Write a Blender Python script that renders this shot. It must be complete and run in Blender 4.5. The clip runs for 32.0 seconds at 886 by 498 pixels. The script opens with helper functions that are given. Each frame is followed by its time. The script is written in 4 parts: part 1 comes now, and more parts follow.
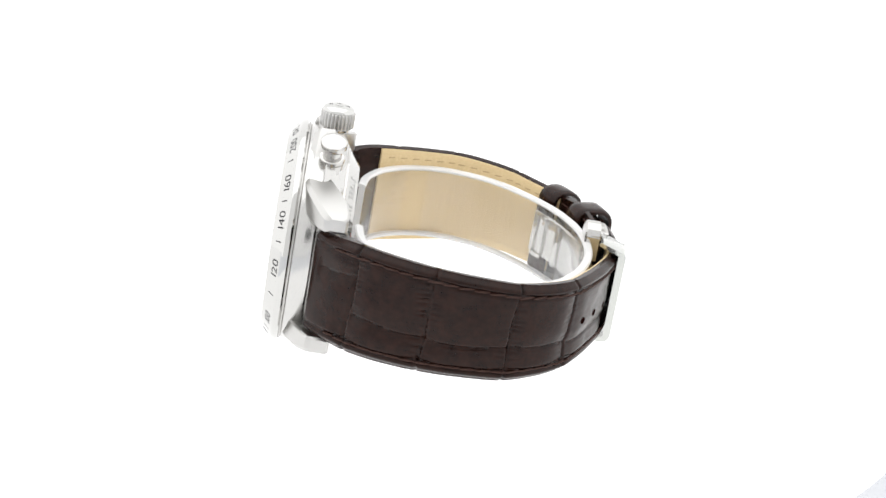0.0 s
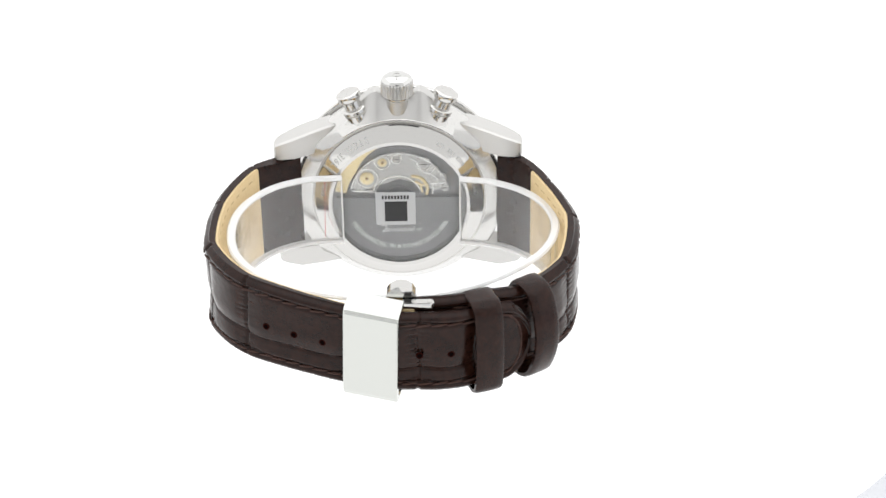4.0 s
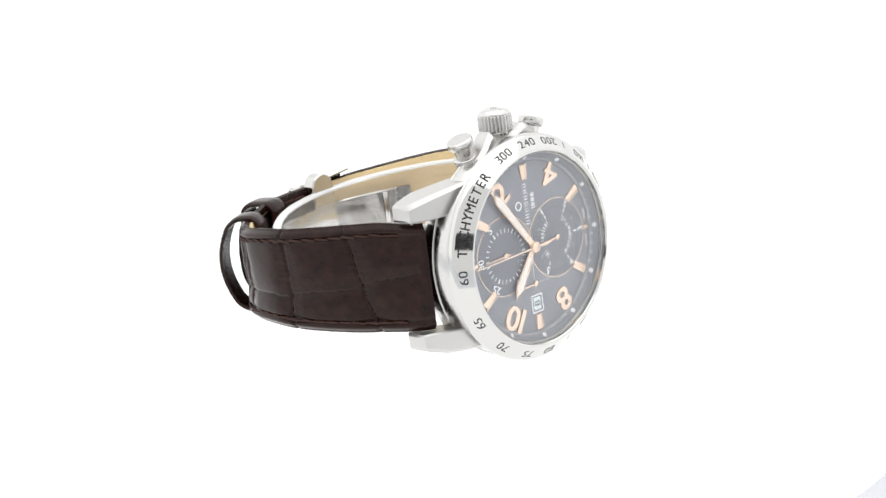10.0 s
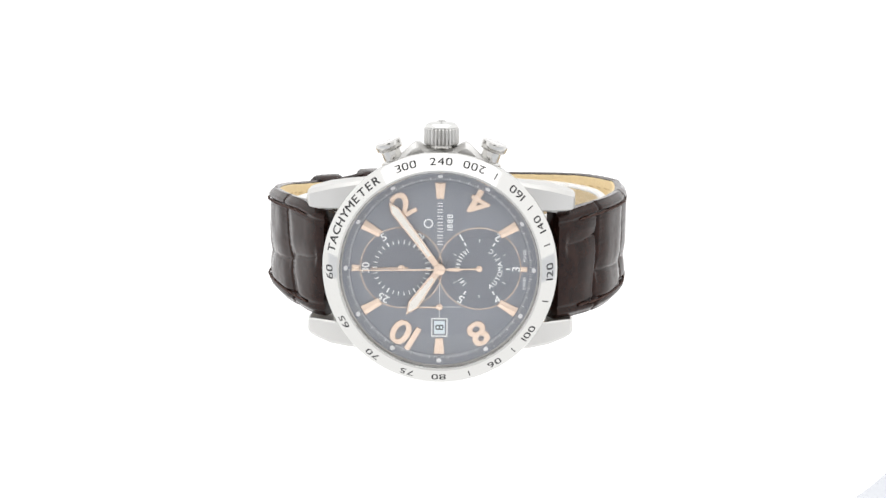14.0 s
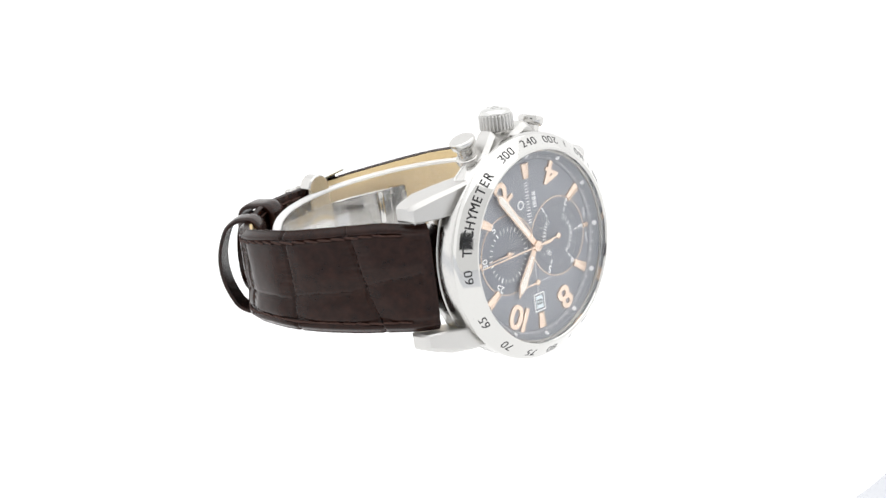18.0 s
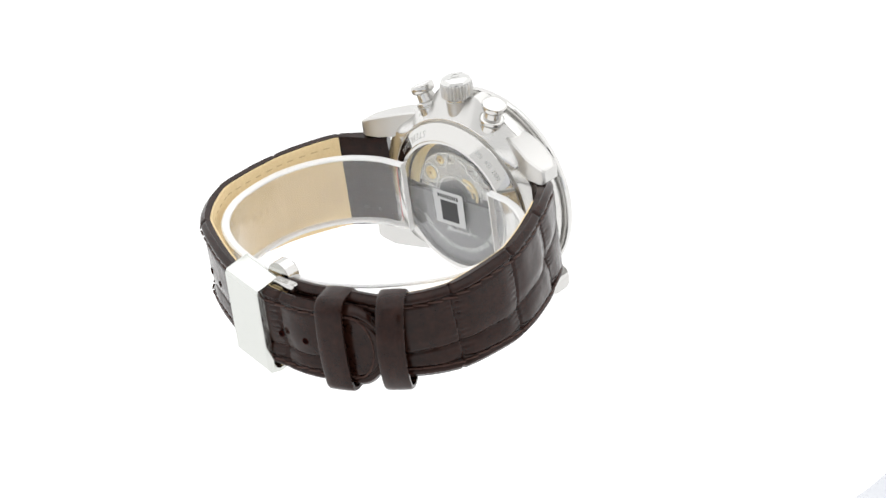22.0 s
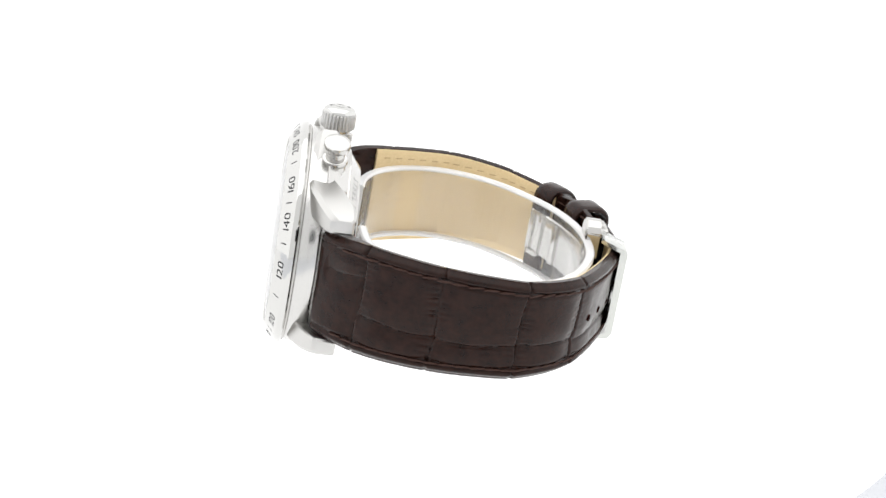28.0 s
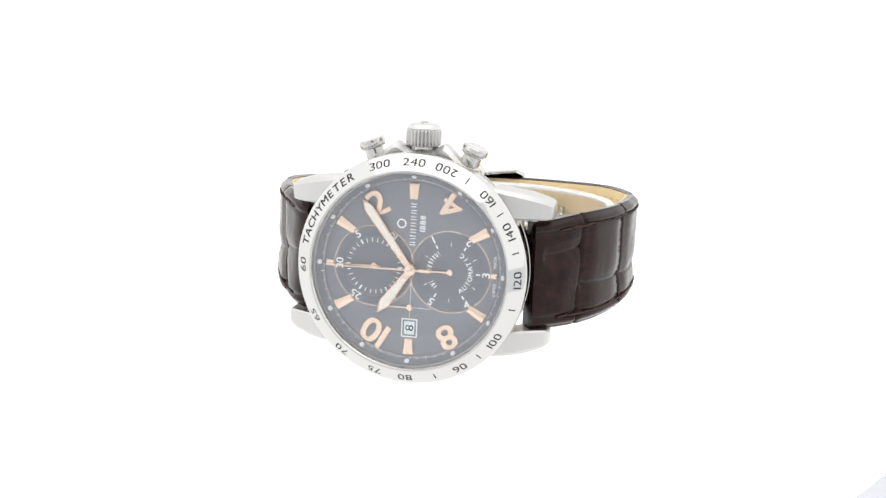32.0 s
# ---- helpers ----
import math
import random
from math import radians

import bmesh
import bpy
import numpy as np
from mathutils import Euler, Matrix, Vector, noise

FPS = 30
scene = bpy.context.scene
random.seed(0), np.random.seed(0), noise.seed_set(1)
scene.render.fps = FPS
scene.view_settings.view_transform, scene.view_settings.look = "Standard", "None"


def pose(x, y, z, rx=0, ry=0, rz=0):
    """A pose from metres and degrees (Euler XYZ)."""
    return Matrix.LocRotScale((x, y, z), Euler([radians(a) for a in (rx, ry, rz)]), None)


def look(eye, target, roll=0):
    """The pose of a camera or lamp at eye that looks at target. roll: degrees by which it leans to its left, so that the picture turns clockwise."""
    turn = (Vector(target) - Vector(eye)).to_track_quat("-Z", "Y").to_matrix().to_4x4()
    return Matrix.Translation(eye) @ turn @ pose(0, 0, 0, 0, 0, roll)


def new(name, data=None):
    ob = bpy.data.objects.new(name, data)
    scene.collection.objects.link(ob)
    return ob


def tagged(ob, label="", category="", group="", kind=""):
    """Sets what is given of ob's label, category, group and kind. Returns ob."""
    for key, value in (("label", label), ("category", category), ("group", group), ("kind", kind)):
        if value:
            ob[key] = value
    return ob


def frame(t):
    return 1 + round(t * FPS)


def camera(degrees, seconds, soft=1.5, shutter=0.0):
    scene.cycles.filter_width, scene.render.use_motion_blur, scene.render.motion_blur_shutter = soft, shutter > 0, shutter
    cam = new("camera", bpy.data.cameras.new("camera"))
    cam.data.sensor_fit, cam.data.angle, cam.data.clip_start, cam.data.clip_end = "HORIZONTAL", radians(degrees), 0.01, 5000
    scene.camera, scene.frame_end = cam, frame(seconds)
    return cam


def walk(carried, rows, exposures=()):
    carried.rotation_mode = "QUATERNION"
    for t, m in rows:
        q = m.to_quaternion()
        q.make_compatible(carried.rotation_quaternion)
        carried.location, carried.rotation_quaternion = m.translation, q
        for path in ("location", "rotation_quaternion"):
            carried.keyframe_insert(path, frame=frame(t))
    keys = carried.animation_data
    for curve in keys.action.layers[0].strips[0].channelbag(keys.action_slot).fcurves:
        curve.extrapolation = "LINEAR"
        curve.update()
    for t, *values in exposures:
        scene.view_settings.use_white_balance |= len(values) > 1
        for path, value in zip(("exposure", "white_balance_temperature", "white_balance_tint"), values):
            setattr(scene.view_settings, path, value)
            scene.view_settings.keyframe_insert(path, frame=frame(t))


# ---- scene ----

FLOOR = 0.0194                      # height of the turntable's top under the fitted axis point
MM = 0.001

# ---- camera: stands still before the turntable ----
cam = camera(25.0, 32.0, soft=1.5)
EYE, AIM = (0.00429, -0.35722, 0.13622 + FLOOR), (0.00429, -0.00354, -0.00275 + FLOOR)
walk(cam, [(0.0, look(EYE, AIM, -0.243)), (32.0, look(EYE, AIM, -0.243))], exposures=[(0.0, 0.0), (32.0, 0.0)])

# ---- turntable angle, degrees, time by time ----
TURN = [(0.0, -95.0), (0.5, -106.2), (1.0, -117.9), (1.5, -129.3), (2.0, -140.7), (2.5, -151.9), (3.0, -163.2), (3.5, -174.4), (4.5, -196.7),
        (5.5, -219.3), (6.0, -230.8), (6.5, -242.0), (7.0, -253.3), (7.5, -264.8), (8.0, -276.3), (8.5, -287.7), (9.0, -299.2), (9.5, -310.1),
        (10.0, -320.2), (10.5, -329.6), (11.0, -338.2), (11.5, -345.8), (12.0, -352.3), (12.5, -357.8), (13.0, -362.3), (13.5, -365.7),
        (14.0, -367.0), (14.5, -365.5), (15.0, -361.8), (15.5, -356.9), (16.0, -351.4), (16.5, -344.7), (17.0, -337.0), (17.5, -328.2),
        (18.0, -318.5), (18.5, -307.9), (19.0, -296.6), (19.5, -285.2), (20.0, -273.6), (20.5, -262.0), (21.0, -250.7), (21.5, -239.8),
        (22.0, -228.7), (22.5, -217.6), (23.0, -206.2), (23.5, -194.7), (24.0, -183.4), (24.5, -172.0), (25.0, -160.6), (25.5, -149.2),
        (26.5, -126.4), (27.5, -103.8), (28.0, -92.6), (28.5, -81.4), (29.0, -69.9), (29.5, -59.0), (30.0, -48.9), (30.5, -39.8),
        (31.0, -31.9), (31.5, -25.0), (32.0, -18.7)]
# the watch on the turntable: x towards six o'clock, y towards the crown, z out of the dial; it leans back by ten degrees
SEAT = Matrix(((0.99517, -0.00793, 0.09783, 0.00680), (0.09774, 0.17125, -0.98037, -0.02531), (-0.00898, 0.98520, 0.17120, 0.00206 + FLOOR), (0, 0, 0, 1)))

# ---- light: a white tent of self-glowing panels; sides, top and front out of view ----
world = bpy.data.worlds.new("studio")
scene.world = world
world.use_nodes = True
world.node_tree.nodes["Background"].inputs[0].default_value = (0.9, 0.93, 1.0, 1)
world.node_tree.nodes["Background"].inputs[1].default_value = 0.05
# Glow strengths tuned by look, not taken from known lamps.
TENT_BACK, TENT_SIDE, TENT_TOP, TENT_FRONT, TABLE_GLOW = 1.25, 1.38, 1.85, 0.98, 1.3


# ---- materials ----
def material(name, colour, rough=0.5, metal=0.0, **more):
    m = bpy.data.materials.new(name)
    m.use_nodes = True
    b = m.node_tree.nodes["Principled BSDF"]
    b.inputs["Base Color"].default_value = (*colour, 1)
    b.inputs["Roughness"].default_value = rough
    b.inputs["Metallic"].default_value = metal
    for key, value in more.items():
        b.inputs[key.replace("_", " ")].default_value = value
    return m


def node(m, kind, **values):
    n = m.node_tree.nodes.new(kind)
    for key, value in values.items():
        n.inputs[key.replace("_", " ")].default_value = value
    return n


def wire(m, a, out, b, into):
    m.node_tree.links.new(a.outputs[out], b.inputs[into])


def shader(m):
    return m.node_tree.nodes["Principled BSDF"]


def texture(m, scale=(1, 1, 1), kind="ShaderNodeTexNoise", **values):
    at, mapping = node(m, "ShaderNodeTexCoord"), node(m, "ShaderNodeMapping")
    mapping.inputs["Scale"].default_value = scale
    wire(m, at, "Object", mapping, "Vector")
    n = node(m, kind, **values)
    wire(m, mapping, "Vector", n, "Vector")
    return n


def bumped(m, n, out, strength, distance, before=None):
    b = node(m, "ShaderNodeBump", Strength=strength, Distance=distance)
    wire(m, n, out, b, "Height")
    if before:
        wire(m, before, "Normal", b, "Normal")
    wire(m, b, "Normal", shader(m), "Normal")
    return b


def varied(m, n, out, low, high, into="Base Color", span=(0.3, 0.7)):
    r = node(m, "ShaderNodeValToRGB")
    r.color_ramp.elements[0].position, r.color_ramp.elements[1].position = span
    r.color_ramp.elements[0].color, r.color_ramp.elements[1].color = (*low, 1), (*high, 1)
    wire(m, n, out, r, "Fac")
    wire(m, r, "Color", shader(m), into)
    return r


POLISHED = material("polished_steel", (0.60, 0.592, 0.575), 0.07, 1.0)
varied(POLISHED, texture(POLISHED, (220, 220, 220), Detail=3.0), "Fac", (0.05, 0.05, 0.05), (0.12, 0.12, 0.12), "Roughness")
BRUSHED = material("brushed_steel", (0.585, 0.578, 0.563), 0.34, 1.0)
streak = texture(BRUSHED, (300, 9000, 9000), Detail=2.0)
varied(BRUSHED, streak, "Fac", (0.28, 0.28, 0.28), (0.42, 0.42, 0.42), "Roughness")
bumped(BRUSHED, streak, "Fac", 0.12, 0.00002)
SATIN = material("satin_bezel_steel", (0.63, 0.63, 0.615), 0.2, 1.0)
fine = texture(SATIN, (4000, 4000, 900), Detail=2.0)
varied(SATIN, fine, "Fac", (0.05, 0.05, 0.05), (0.10, 0.10, 0.10), "Roughness")
bumped(SATIN, fine, "Fac", 0.02, 0.00001)
CASE = material("satin_case_steel", (0.62, 0.613, 0.598), 0.25, 1.0)
round_grain = texture(CASE, (900, 900, 5000), Detail=2.0)
varied(CASE, round_grain, "Fac", (0.16, 0.16, 0.16), (0.24, 0.24, 0.24), "Roughness")
bumped(CASE, round_grain, "Fac", 0.05, 0.00001)
BEZEL = material("bezel_steel", (0.63, 0.626, 0.61), 0.18, 1.0)
varied(BEZEL, texture(BEZEL, (300, 300, 300), Detail=3.0), "Fac", (0.05, 0.05, 0.05), (0.09, 0.09, 0.09), "Roughness")
# Duller steel for seams, gaskets and screws; also stands in for recess shade.
DARK_STEEL = material("shadowed_steel", (0.55, 0.54, 0.52), 0.35, 1.0)
CLASP = material("clasp_steel", (0.60, 0.612, 0.585), 0.2, 1.0)
varied(CLASP, texture(CLASP, (700, 90, 700), Detail=3.0), "Fac", (0.11, 0.11, 0.11), (0.22, 0.22, 0.22), "Roughness")
ROSE = material("rose_gold", (0.93, 0.735, 0.595), 0.3, 0.5)
varied(ROSE, texture(ROSE, (900, 900, 900), Detail=2.0), "Fac", (0.22, 0.22, 0.22), (0.27, 0.27, 0.27), "Roughness")
BRASS = material("gilded_brass", (0.74, 0.62, 0.36), 0.3, 1.0)
DIAL = material("grey_dial_lacquer", (0.14, 0.153, 0.172), 0.4)
grain = texture(DIAL, (1400, 1400, 1400), Detail=4.0)
varied(DIAL, grain, "Fac", (0.260, 0.275, 0.308), (0.271, 0.286, 0.319))
SUBDIAL = material("dark_subdial", (0.218, 0.230, 0.260), 0.35)
rings = texture(SUBDIAL, (1, 1, 1), "ShaderNodeTexWave", Scale=2400.0)
rings.wave_type = "RINGS"
rings.rings_direction = "Z"
bumped(SUBDIAL, rings, "Fac", 0.012, 0.00001)
WHITE = material("white_print", (0.86, 0.87, 0.88), 0.5)
# White print toned down to grey, as it looks behind the film.
PRINT = material("dimmed_white_print", (0.62, 0.63, 0.64), 0.6)
LUME = material("luminous_paint", (0.74, 0.70, 0.62), 0.6)
varied(LUME, texture(LUME, (2500, 2500, 2500), Detail=3.0), "Fac", (0.84, 0.80, 0.73), (0.90, 0.88, 0.83))
BLACK = material("black_lacquer", (0.012, 0.012, 0.013), 0.35)
DATE = material("date_disc", (0.76, 0.84, 0.88), 0.5)


def pane(name, base, haze=0.0, rough=0.0):
    """Clear sheet: see-through, mirror gloss that grows towards grazing, and a little milky haze."""
    m = bpy.data.materials.new(name)
    m.use_nodes = True
    nt = m.node_tree
    nt.nodes.remove(nt.nodes["Principled BSDF"])
    clear, gloss, mix, fres = node(m, "ShaderNodeBsdfTransparent"), node(m, "ShaderNodeBsdfGlossy", Roughness=rough), node(m, "ShaderNodeMixShader"), node(m, "ShaderNodeLayerWeight", Blend=0.5)
    power, share = node(m, "ShaderNodeMath"), node(m, "ShaderNodeMath")
    power.operation, share.operation = "POWER", "MULTIPLY_ADD"
    power.inputs[1].default_value, share.inputs[1].default_value, share.inputs[2].default_value = 4.0, 1 - base, base
    body = clear
    if haze:
        milk, body = node(m, "ShaderNodeBsdfDiffuse"), node(m, "ShaderNodeMixShader", Fac=haze)
        milk.inputs["Color"].default_value = (0.95, 0.96, 0.96, 1)
        nt.links.new(clear.outputs[0], body.inputs[1])
        nt.links.new(milk.outputs[0], body.inputs[2])
    wire(m, fres, "Facing", power, 0)
    wire(m, power, 0, share, 0)
    wire(m, share, 0, mix, "Fac")
    nt.links.new(body.outputs[0], mix.inputs[1])
    nt.links.new(gloss.outputs[0], mix.inputs[2])
    nt.links.new(mix.outputs[0], nt.nodes["Material Output"].inputs["Surface"])
    return m


CRYSTAL = pane("sapphire_crystal", 0.03)
FILM = pane("filmed_window", 0.05, 0.04, 0.04)
CLEAR = pane("clear_plastic", 0.025, 0.06, 0.05)
# Whitish mix puts the light caught in clear plastic edges into the colour.
RIM = material("whitened_plastic_rim", (0.97, 0.97, 0.97), 0.25, 0.0, IOR=1.4, Transmission_Weight=0.33)
LABEL = material("silver_sticker", (0.50, 0.51, 0.52), 0.45)
ENGRAVED = material("engraving", (0.50, 0.50, 0.49), 0.45, 0.8)
PLATE = material("dark_movement_plate", (0.22, 0.22, 0.225), 0.4, 0.4)
stripe = texture(PLATE, (1, 1, 1), "ShaderNodeTexNoise", Scale=350.0, Detail=4.0)
varied(PLATE, stripe, "Fac", (0.12, 0.12, 0.125), (0.18, 0.18, 0.185))
BRIDGE = material("movement_bridge", (0.46, 0.46, 0.45), 0.35, 0.5)
TRIM = material("bevelled_steel_trim", (0.85, 0.85, 0.82), 0.25, 0.6)
RUBY = material("jewel", (0.30, 0.20, 0.10), 0.2)

LEATHER = material("dark_brown_leather", (0.028, 0.016, 0.013), 0.17, 0.0, Specular_IOR_Level=0.21, Sheen_Weight=0.07, Sheen_Roughness=0.3)
mottle = texture(LEATHER, (110, 110, 110), Detail=5.0, Roughness=0.6)
varied(LEATHER, mottle, "Fac", (0.0095, 0.0032, 0.0021), (0.0245, 0.0087, 0.0055))
pores = texture(LEATHER, (1, 1, 1), "ShaderNodeTexVoronoi", Scale=3200.0)
wrinkle = texture(LEATHER, (320, 1500, 320), Detail=4.0)
bumped(LEATHER, wrinkle, "Fac", 0.14, 0.0001, bumped(LEATHER, pores, "Distance", 0.1, 0.00004))
varied(LEATHER, mottle, "Fac", (0.12, 0.12, 0.12), (0.25, 0.25, 0.25), "Roughness")
EDGE = material("painted_strap_edge", (0.022, 0.013, 0.011), 0.45)
LINING = material("beige_lining_leather", (0.80, 0.62, 0.39), 0.7)
nap = texture(LINING, (420, 420, 420), Detail=6.0, Roughness=0.7)
varied(LINING, nap, "Fac", (0.67, 0.51, 0.275), (0.76, 0.60, 0.345))
ripple = texture(LINING, (220, 22, 220), Detail=2.0)
bumped(LINING, ripple, "Fac", 0.25, 0.0004, bumped(LINING, nap, "Fac", 0.3, 0.00008))
THREAD = material("brown_thread", (0.042, 0.015, 0.009), 0.8)
twist = texture(THREAD, (2500, 2500, 5000), "ShaderNodeTexWave", Scale=1.0)
bumped(THREAD, twist, "Fac", 0.4, 0.00005)


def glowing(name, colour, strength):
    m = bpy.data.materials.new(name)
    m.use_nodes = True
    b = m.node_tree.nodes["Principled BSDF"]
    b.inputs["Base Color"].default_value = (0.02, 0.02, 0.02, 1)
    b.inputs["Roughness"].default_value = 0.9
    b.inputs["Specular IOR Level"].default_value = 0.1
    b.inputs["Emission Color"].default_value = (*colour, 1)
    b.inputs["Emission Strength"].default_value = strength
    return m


# Glow added so floor and backdrop render pure white without shadows.
WHITE_GLOW = glowing("self_glowing_white_panel", (1, 1, 1), TENT_BACK)
SIDELIT = glowing("side_lit_white_fabric", (1, 1, 1), TENT_SIDE)
TOPLIT = glowing("overhead_diffuser", (1, 1, 1), TENT_TOP)
# Fill glow added in front to brighten the dial and bezel.
FRONT_FILL = glowing("front_fill_panel", (1, 1, 1), TENT_FRONT)
TABLE = material("pale_blue_table", (0.80, 0.87, 0.95), 0.7)
varied(TABLE, texture(TABLE, (12, 12, 12), Detail=3.0), "Fac", (0.64, 0.655, 0.69), (0.68, 0.695, 0.73))
# The disc itself emits, added to keep its top shadowless white.
DISC = glowing("self_glowing_white_disc", (1, 1, 1), TABLE_GLOW)
CLOTH = material("white_cloth", (0.78, 0.78, 0.78), 0.9)
varied(CLOTH, texture(CLOTH, (9, 9, 9), Detail=4.0), "Fac", (0.74, 0.74, 0.74), (0.80, 0.80, 0.80))
# Near-black without gloss: the shade inside the strap holes as colour.
HOLE_BLACK = material("flat_hole_black", (0.004, 0.002, 0.002), 1.0, 0.0, Specular_IOR_Level=0.0)


# ---- mesh helpers: millimetres in, metres out ----
def mesh_of(name, verts, faces, mat, scale=MM, smooth=40):
    me = bpy.data.meshes.new(name)
    me.from_pydata([(x * scale, y * scale, z * scale) for x, y, z in verts], [], faces)
    bm = bmesh.new()
    bm.from_mesh(me)
    bmesh.ops.remove_doubles(bm, verts=bm.verts, dist=1e-7)
    bmesh.ops.recalc_face_normals(bm, faces=bm.faces)
    bm.to_mesh(me)
    bm.free()
    me.materials.append(mat)
    if smooth:
        me.polygons.foreach_set("use_smooth", [True] * len(me.polygons))
        me.set_sharp_from_angle(angle=radians(smooth))
    return me


def part(name, geo, mat, parent, label="", smooth=40, at=None, group=""):
    me = geo if isinstance(geo, bpy.types.Mesh) else mesh_of(name, *geo, mat, smooth=smooth)
    ob = new(name, me)
    ob.parent = parent
    if at is not None:
        ob.matrix_basis = at
    if label:
        ob["label"] = label
    if group:
        ob["group"] = group
    return ob


def lathe(profile, n=96, closed=False):
    """A turned body round z from (radius, z) points."""
    verts, faces, m = [], [], len(profile)
    for k in range(n):
        a = 2 * math.pi * k / n
        verts += [(r * math.cos(a), r * math.sin(a), z) for r, z in profile]
    for k in range(n):
        j = (k + 1) % n
        for i in range(m if closed else m - 1):
            i2 = (i + 1) % m
            faces.append((k * m + i, j * m + i, j * m + i2, k * m + i2))
    return verts, faces


def prism(outline, z0, z1, inset=0.0):
    """An upright block over a 2D outline; with inset the upper rim is chamfered."""
    n = len(outline)
    cx, cy = sum(p[0] for p in outline) / n, sum(p[1] for p in outline) / n
    layers = [(0.0, z0), (0.0, z1 - inset), (inset, z1)] if inset else [(0.0, z0), (0.0, z1)]
    verts = []
    for cut, z in layers:
        for x, y in outline:
            d = math.hypot(x - cx, y - cy) or 1
            verts.append((x - (x - cx) / d * cut, y - (y - cy) / d * cut, z))
    faces = [tuple(range(n - 1, -1, -1)), tuple(range((len(layers) - 1) * n, len(layers) * n))]
    for l in range(len(layers) - 1):
        faces += [(l * n + i, l * n + (i + 1) % n, (l + 1) * n + (i + 1) % n, (l + 1) * n + i) for i in range(n)]
    return verts, faces


def moved(geo, m):
    return [tuple(m @ Vector(v)) for v in geo[0]], geo[1]


def joined(*geos):
    verts, faces = [], []
    for v, f in geos:
        k = len(verts)
        verts += list(v)
        faces += [tuple(i + k for i in q) for q in f]
    return verts, faces


def loft(sections, caps=True):
    n = len(sections[0])
    verts = [p for s in sections for p in s]
    faces = []
    for k in range(len(sections) - 1):
        faces += [(k * n + i, k * n + (i + 1) % n, (k + 1) * n + (i + 1) % n, (k + 1) * n + i) for i in range(n)]
    if caps:
        faces += [tuple(range(n - 1, -1, -1)), tuple(range((len(sections) - 1) * n, len(sections) * n))]
    return verts, faces


def box(x0, x1, y0, y1, z0, z1, c=0.0):
    """A block with chamfered upright and upper edges."""
    o = [(x0 + c, y0), (x1 - c, y0), (x1, y0 + c), (x1, y1 - c), (x1 - c, y1), (x0 + c, y1), (x0, y1 - c), (x0, y0 + c)] if c else [(x0, y0), (x1, y0), (x1, y1), (x0, y1)]
    return prism(o, z0, z1, c)


GLYPHS = {}


def glyph(ch):
    """A letter of the built-in font as a flat mesh of height about 0.7, and its advance."""
    if ch not in GLYPHS:
        cu = bpy.data.curves.new("letter", "FONT")
        cu.body = ch
        cu.resolution_u = 3
        cu.offset = 0.0
        ob = new("letter", cu)
        bpy.context.view_layer.update()
        me = bpy.data.meshes.new_from_object(ob.evaluated_get(bpy.context.evaluated_depsgraph_get()))
        verts = [tuple(v.co) for v in me.vertices]
        faces = [tuple(p.vertices) for p in me.polygons]
        bpy.data.objects.remove(ob)
        bpy.data.curves.remove(cu)
        bpy.data.meshes.remove(me)
        xs = [v[0] for v in verts] or [0, 0.3]
        GLYPHS[ch] = ([(x - min(xs), y, z) for x, y, z in verts], faces, max(xs) - min(xs))
    return GLYPHS[ch]


def word(text, height, gap=0.12, stretch=1.0, thick=0.0, bold=0.0):
    """Flat lettering centred at the origin, reading along +x, lying in z = 0."""
    k, x, out = height / 0.70, 0.0, []
    for ch in text:
        if ch == " ":
            x += 0.4 * height
            continue
        v, f, w = glyph(ch)
        g = joined(*[([(x + (p[0] + dx) * k * stretch, (p[1] + dy) * k, dz) for p in v], f) for dx, dy, dz in (((0, 0, 0),) if not bold else ((-bold, -bold * 0.6, 0), (bold, -bold * 0.6, 0.002), (-bold, bold * 0.6, 0.004), (bold, bold * 0.6, 0.006)))])
        out.append(raised(g, thick) if thick else g)
        x += w * k * stretch + gap * height
    wide = x - gap * height
    v, f = joined(*out)
    return [(p[0] - wide / 2, p[1] - height / 2, p[2]) for p in v], f


def squared(text, height, gap, stretch):
    """Lettering like word(), with its round figures pushed out into a squarer, wider shape."""
    k, x, out = height / 0.70, 0.0, []
    for ch in text:
        v, f, w = glyph(ch)
        lo, hi = min(p[1] for p in v), max(p[1] for p in v)
        pts = []
        for p in v:
            a, b = (p[0] / w - 0.5) * 2, ((p[1] - lo) / (hi - lo) - 0.5) * 2
            most = max(abs(a), abs(b), 1e-6)
            q = (math.hypot(a, b) / most) ** (0.6 if ch in "03689" else 0.0)
            a, b = max(-1.0, min(1.0, a * q)), max(-1.0, min(1.0, b * q))
            pts.append((x + (a / 2 + 0.5) * w * k * stretch, (b / 2 + 0.5) * (hi - lo) * k, 0.0))
        out += [([(p[0] + d, p[1], abs(d) * 0.1 + 0.002 * (d > 0)) for p in pts], f) for d in (-0.025, 0.025)]
        x += w * k * stretch + gap * height
    v, f = joined(*out)
    return [(p[0] - (x - gap * height) / 2, p[1] - height / 2, p[2]) for p in v], f


def raised(g, thick):
    """A flat letter thickened: the flat face lifted, with walls down to the base."""
    v, f = g
    n = len(v)
    count = {}
    for q in f:
        for a, b in zip(q, q[1:] + q[:1]):
            count[(a, b)] = 1
    walls = [(a, b, b + n, a + n) for a, b in count if (b, a) not in count]
    return v + [(x, y, z + thick) for x, y, z in v], [tuple(i + n for i in q) for q in f] + walls


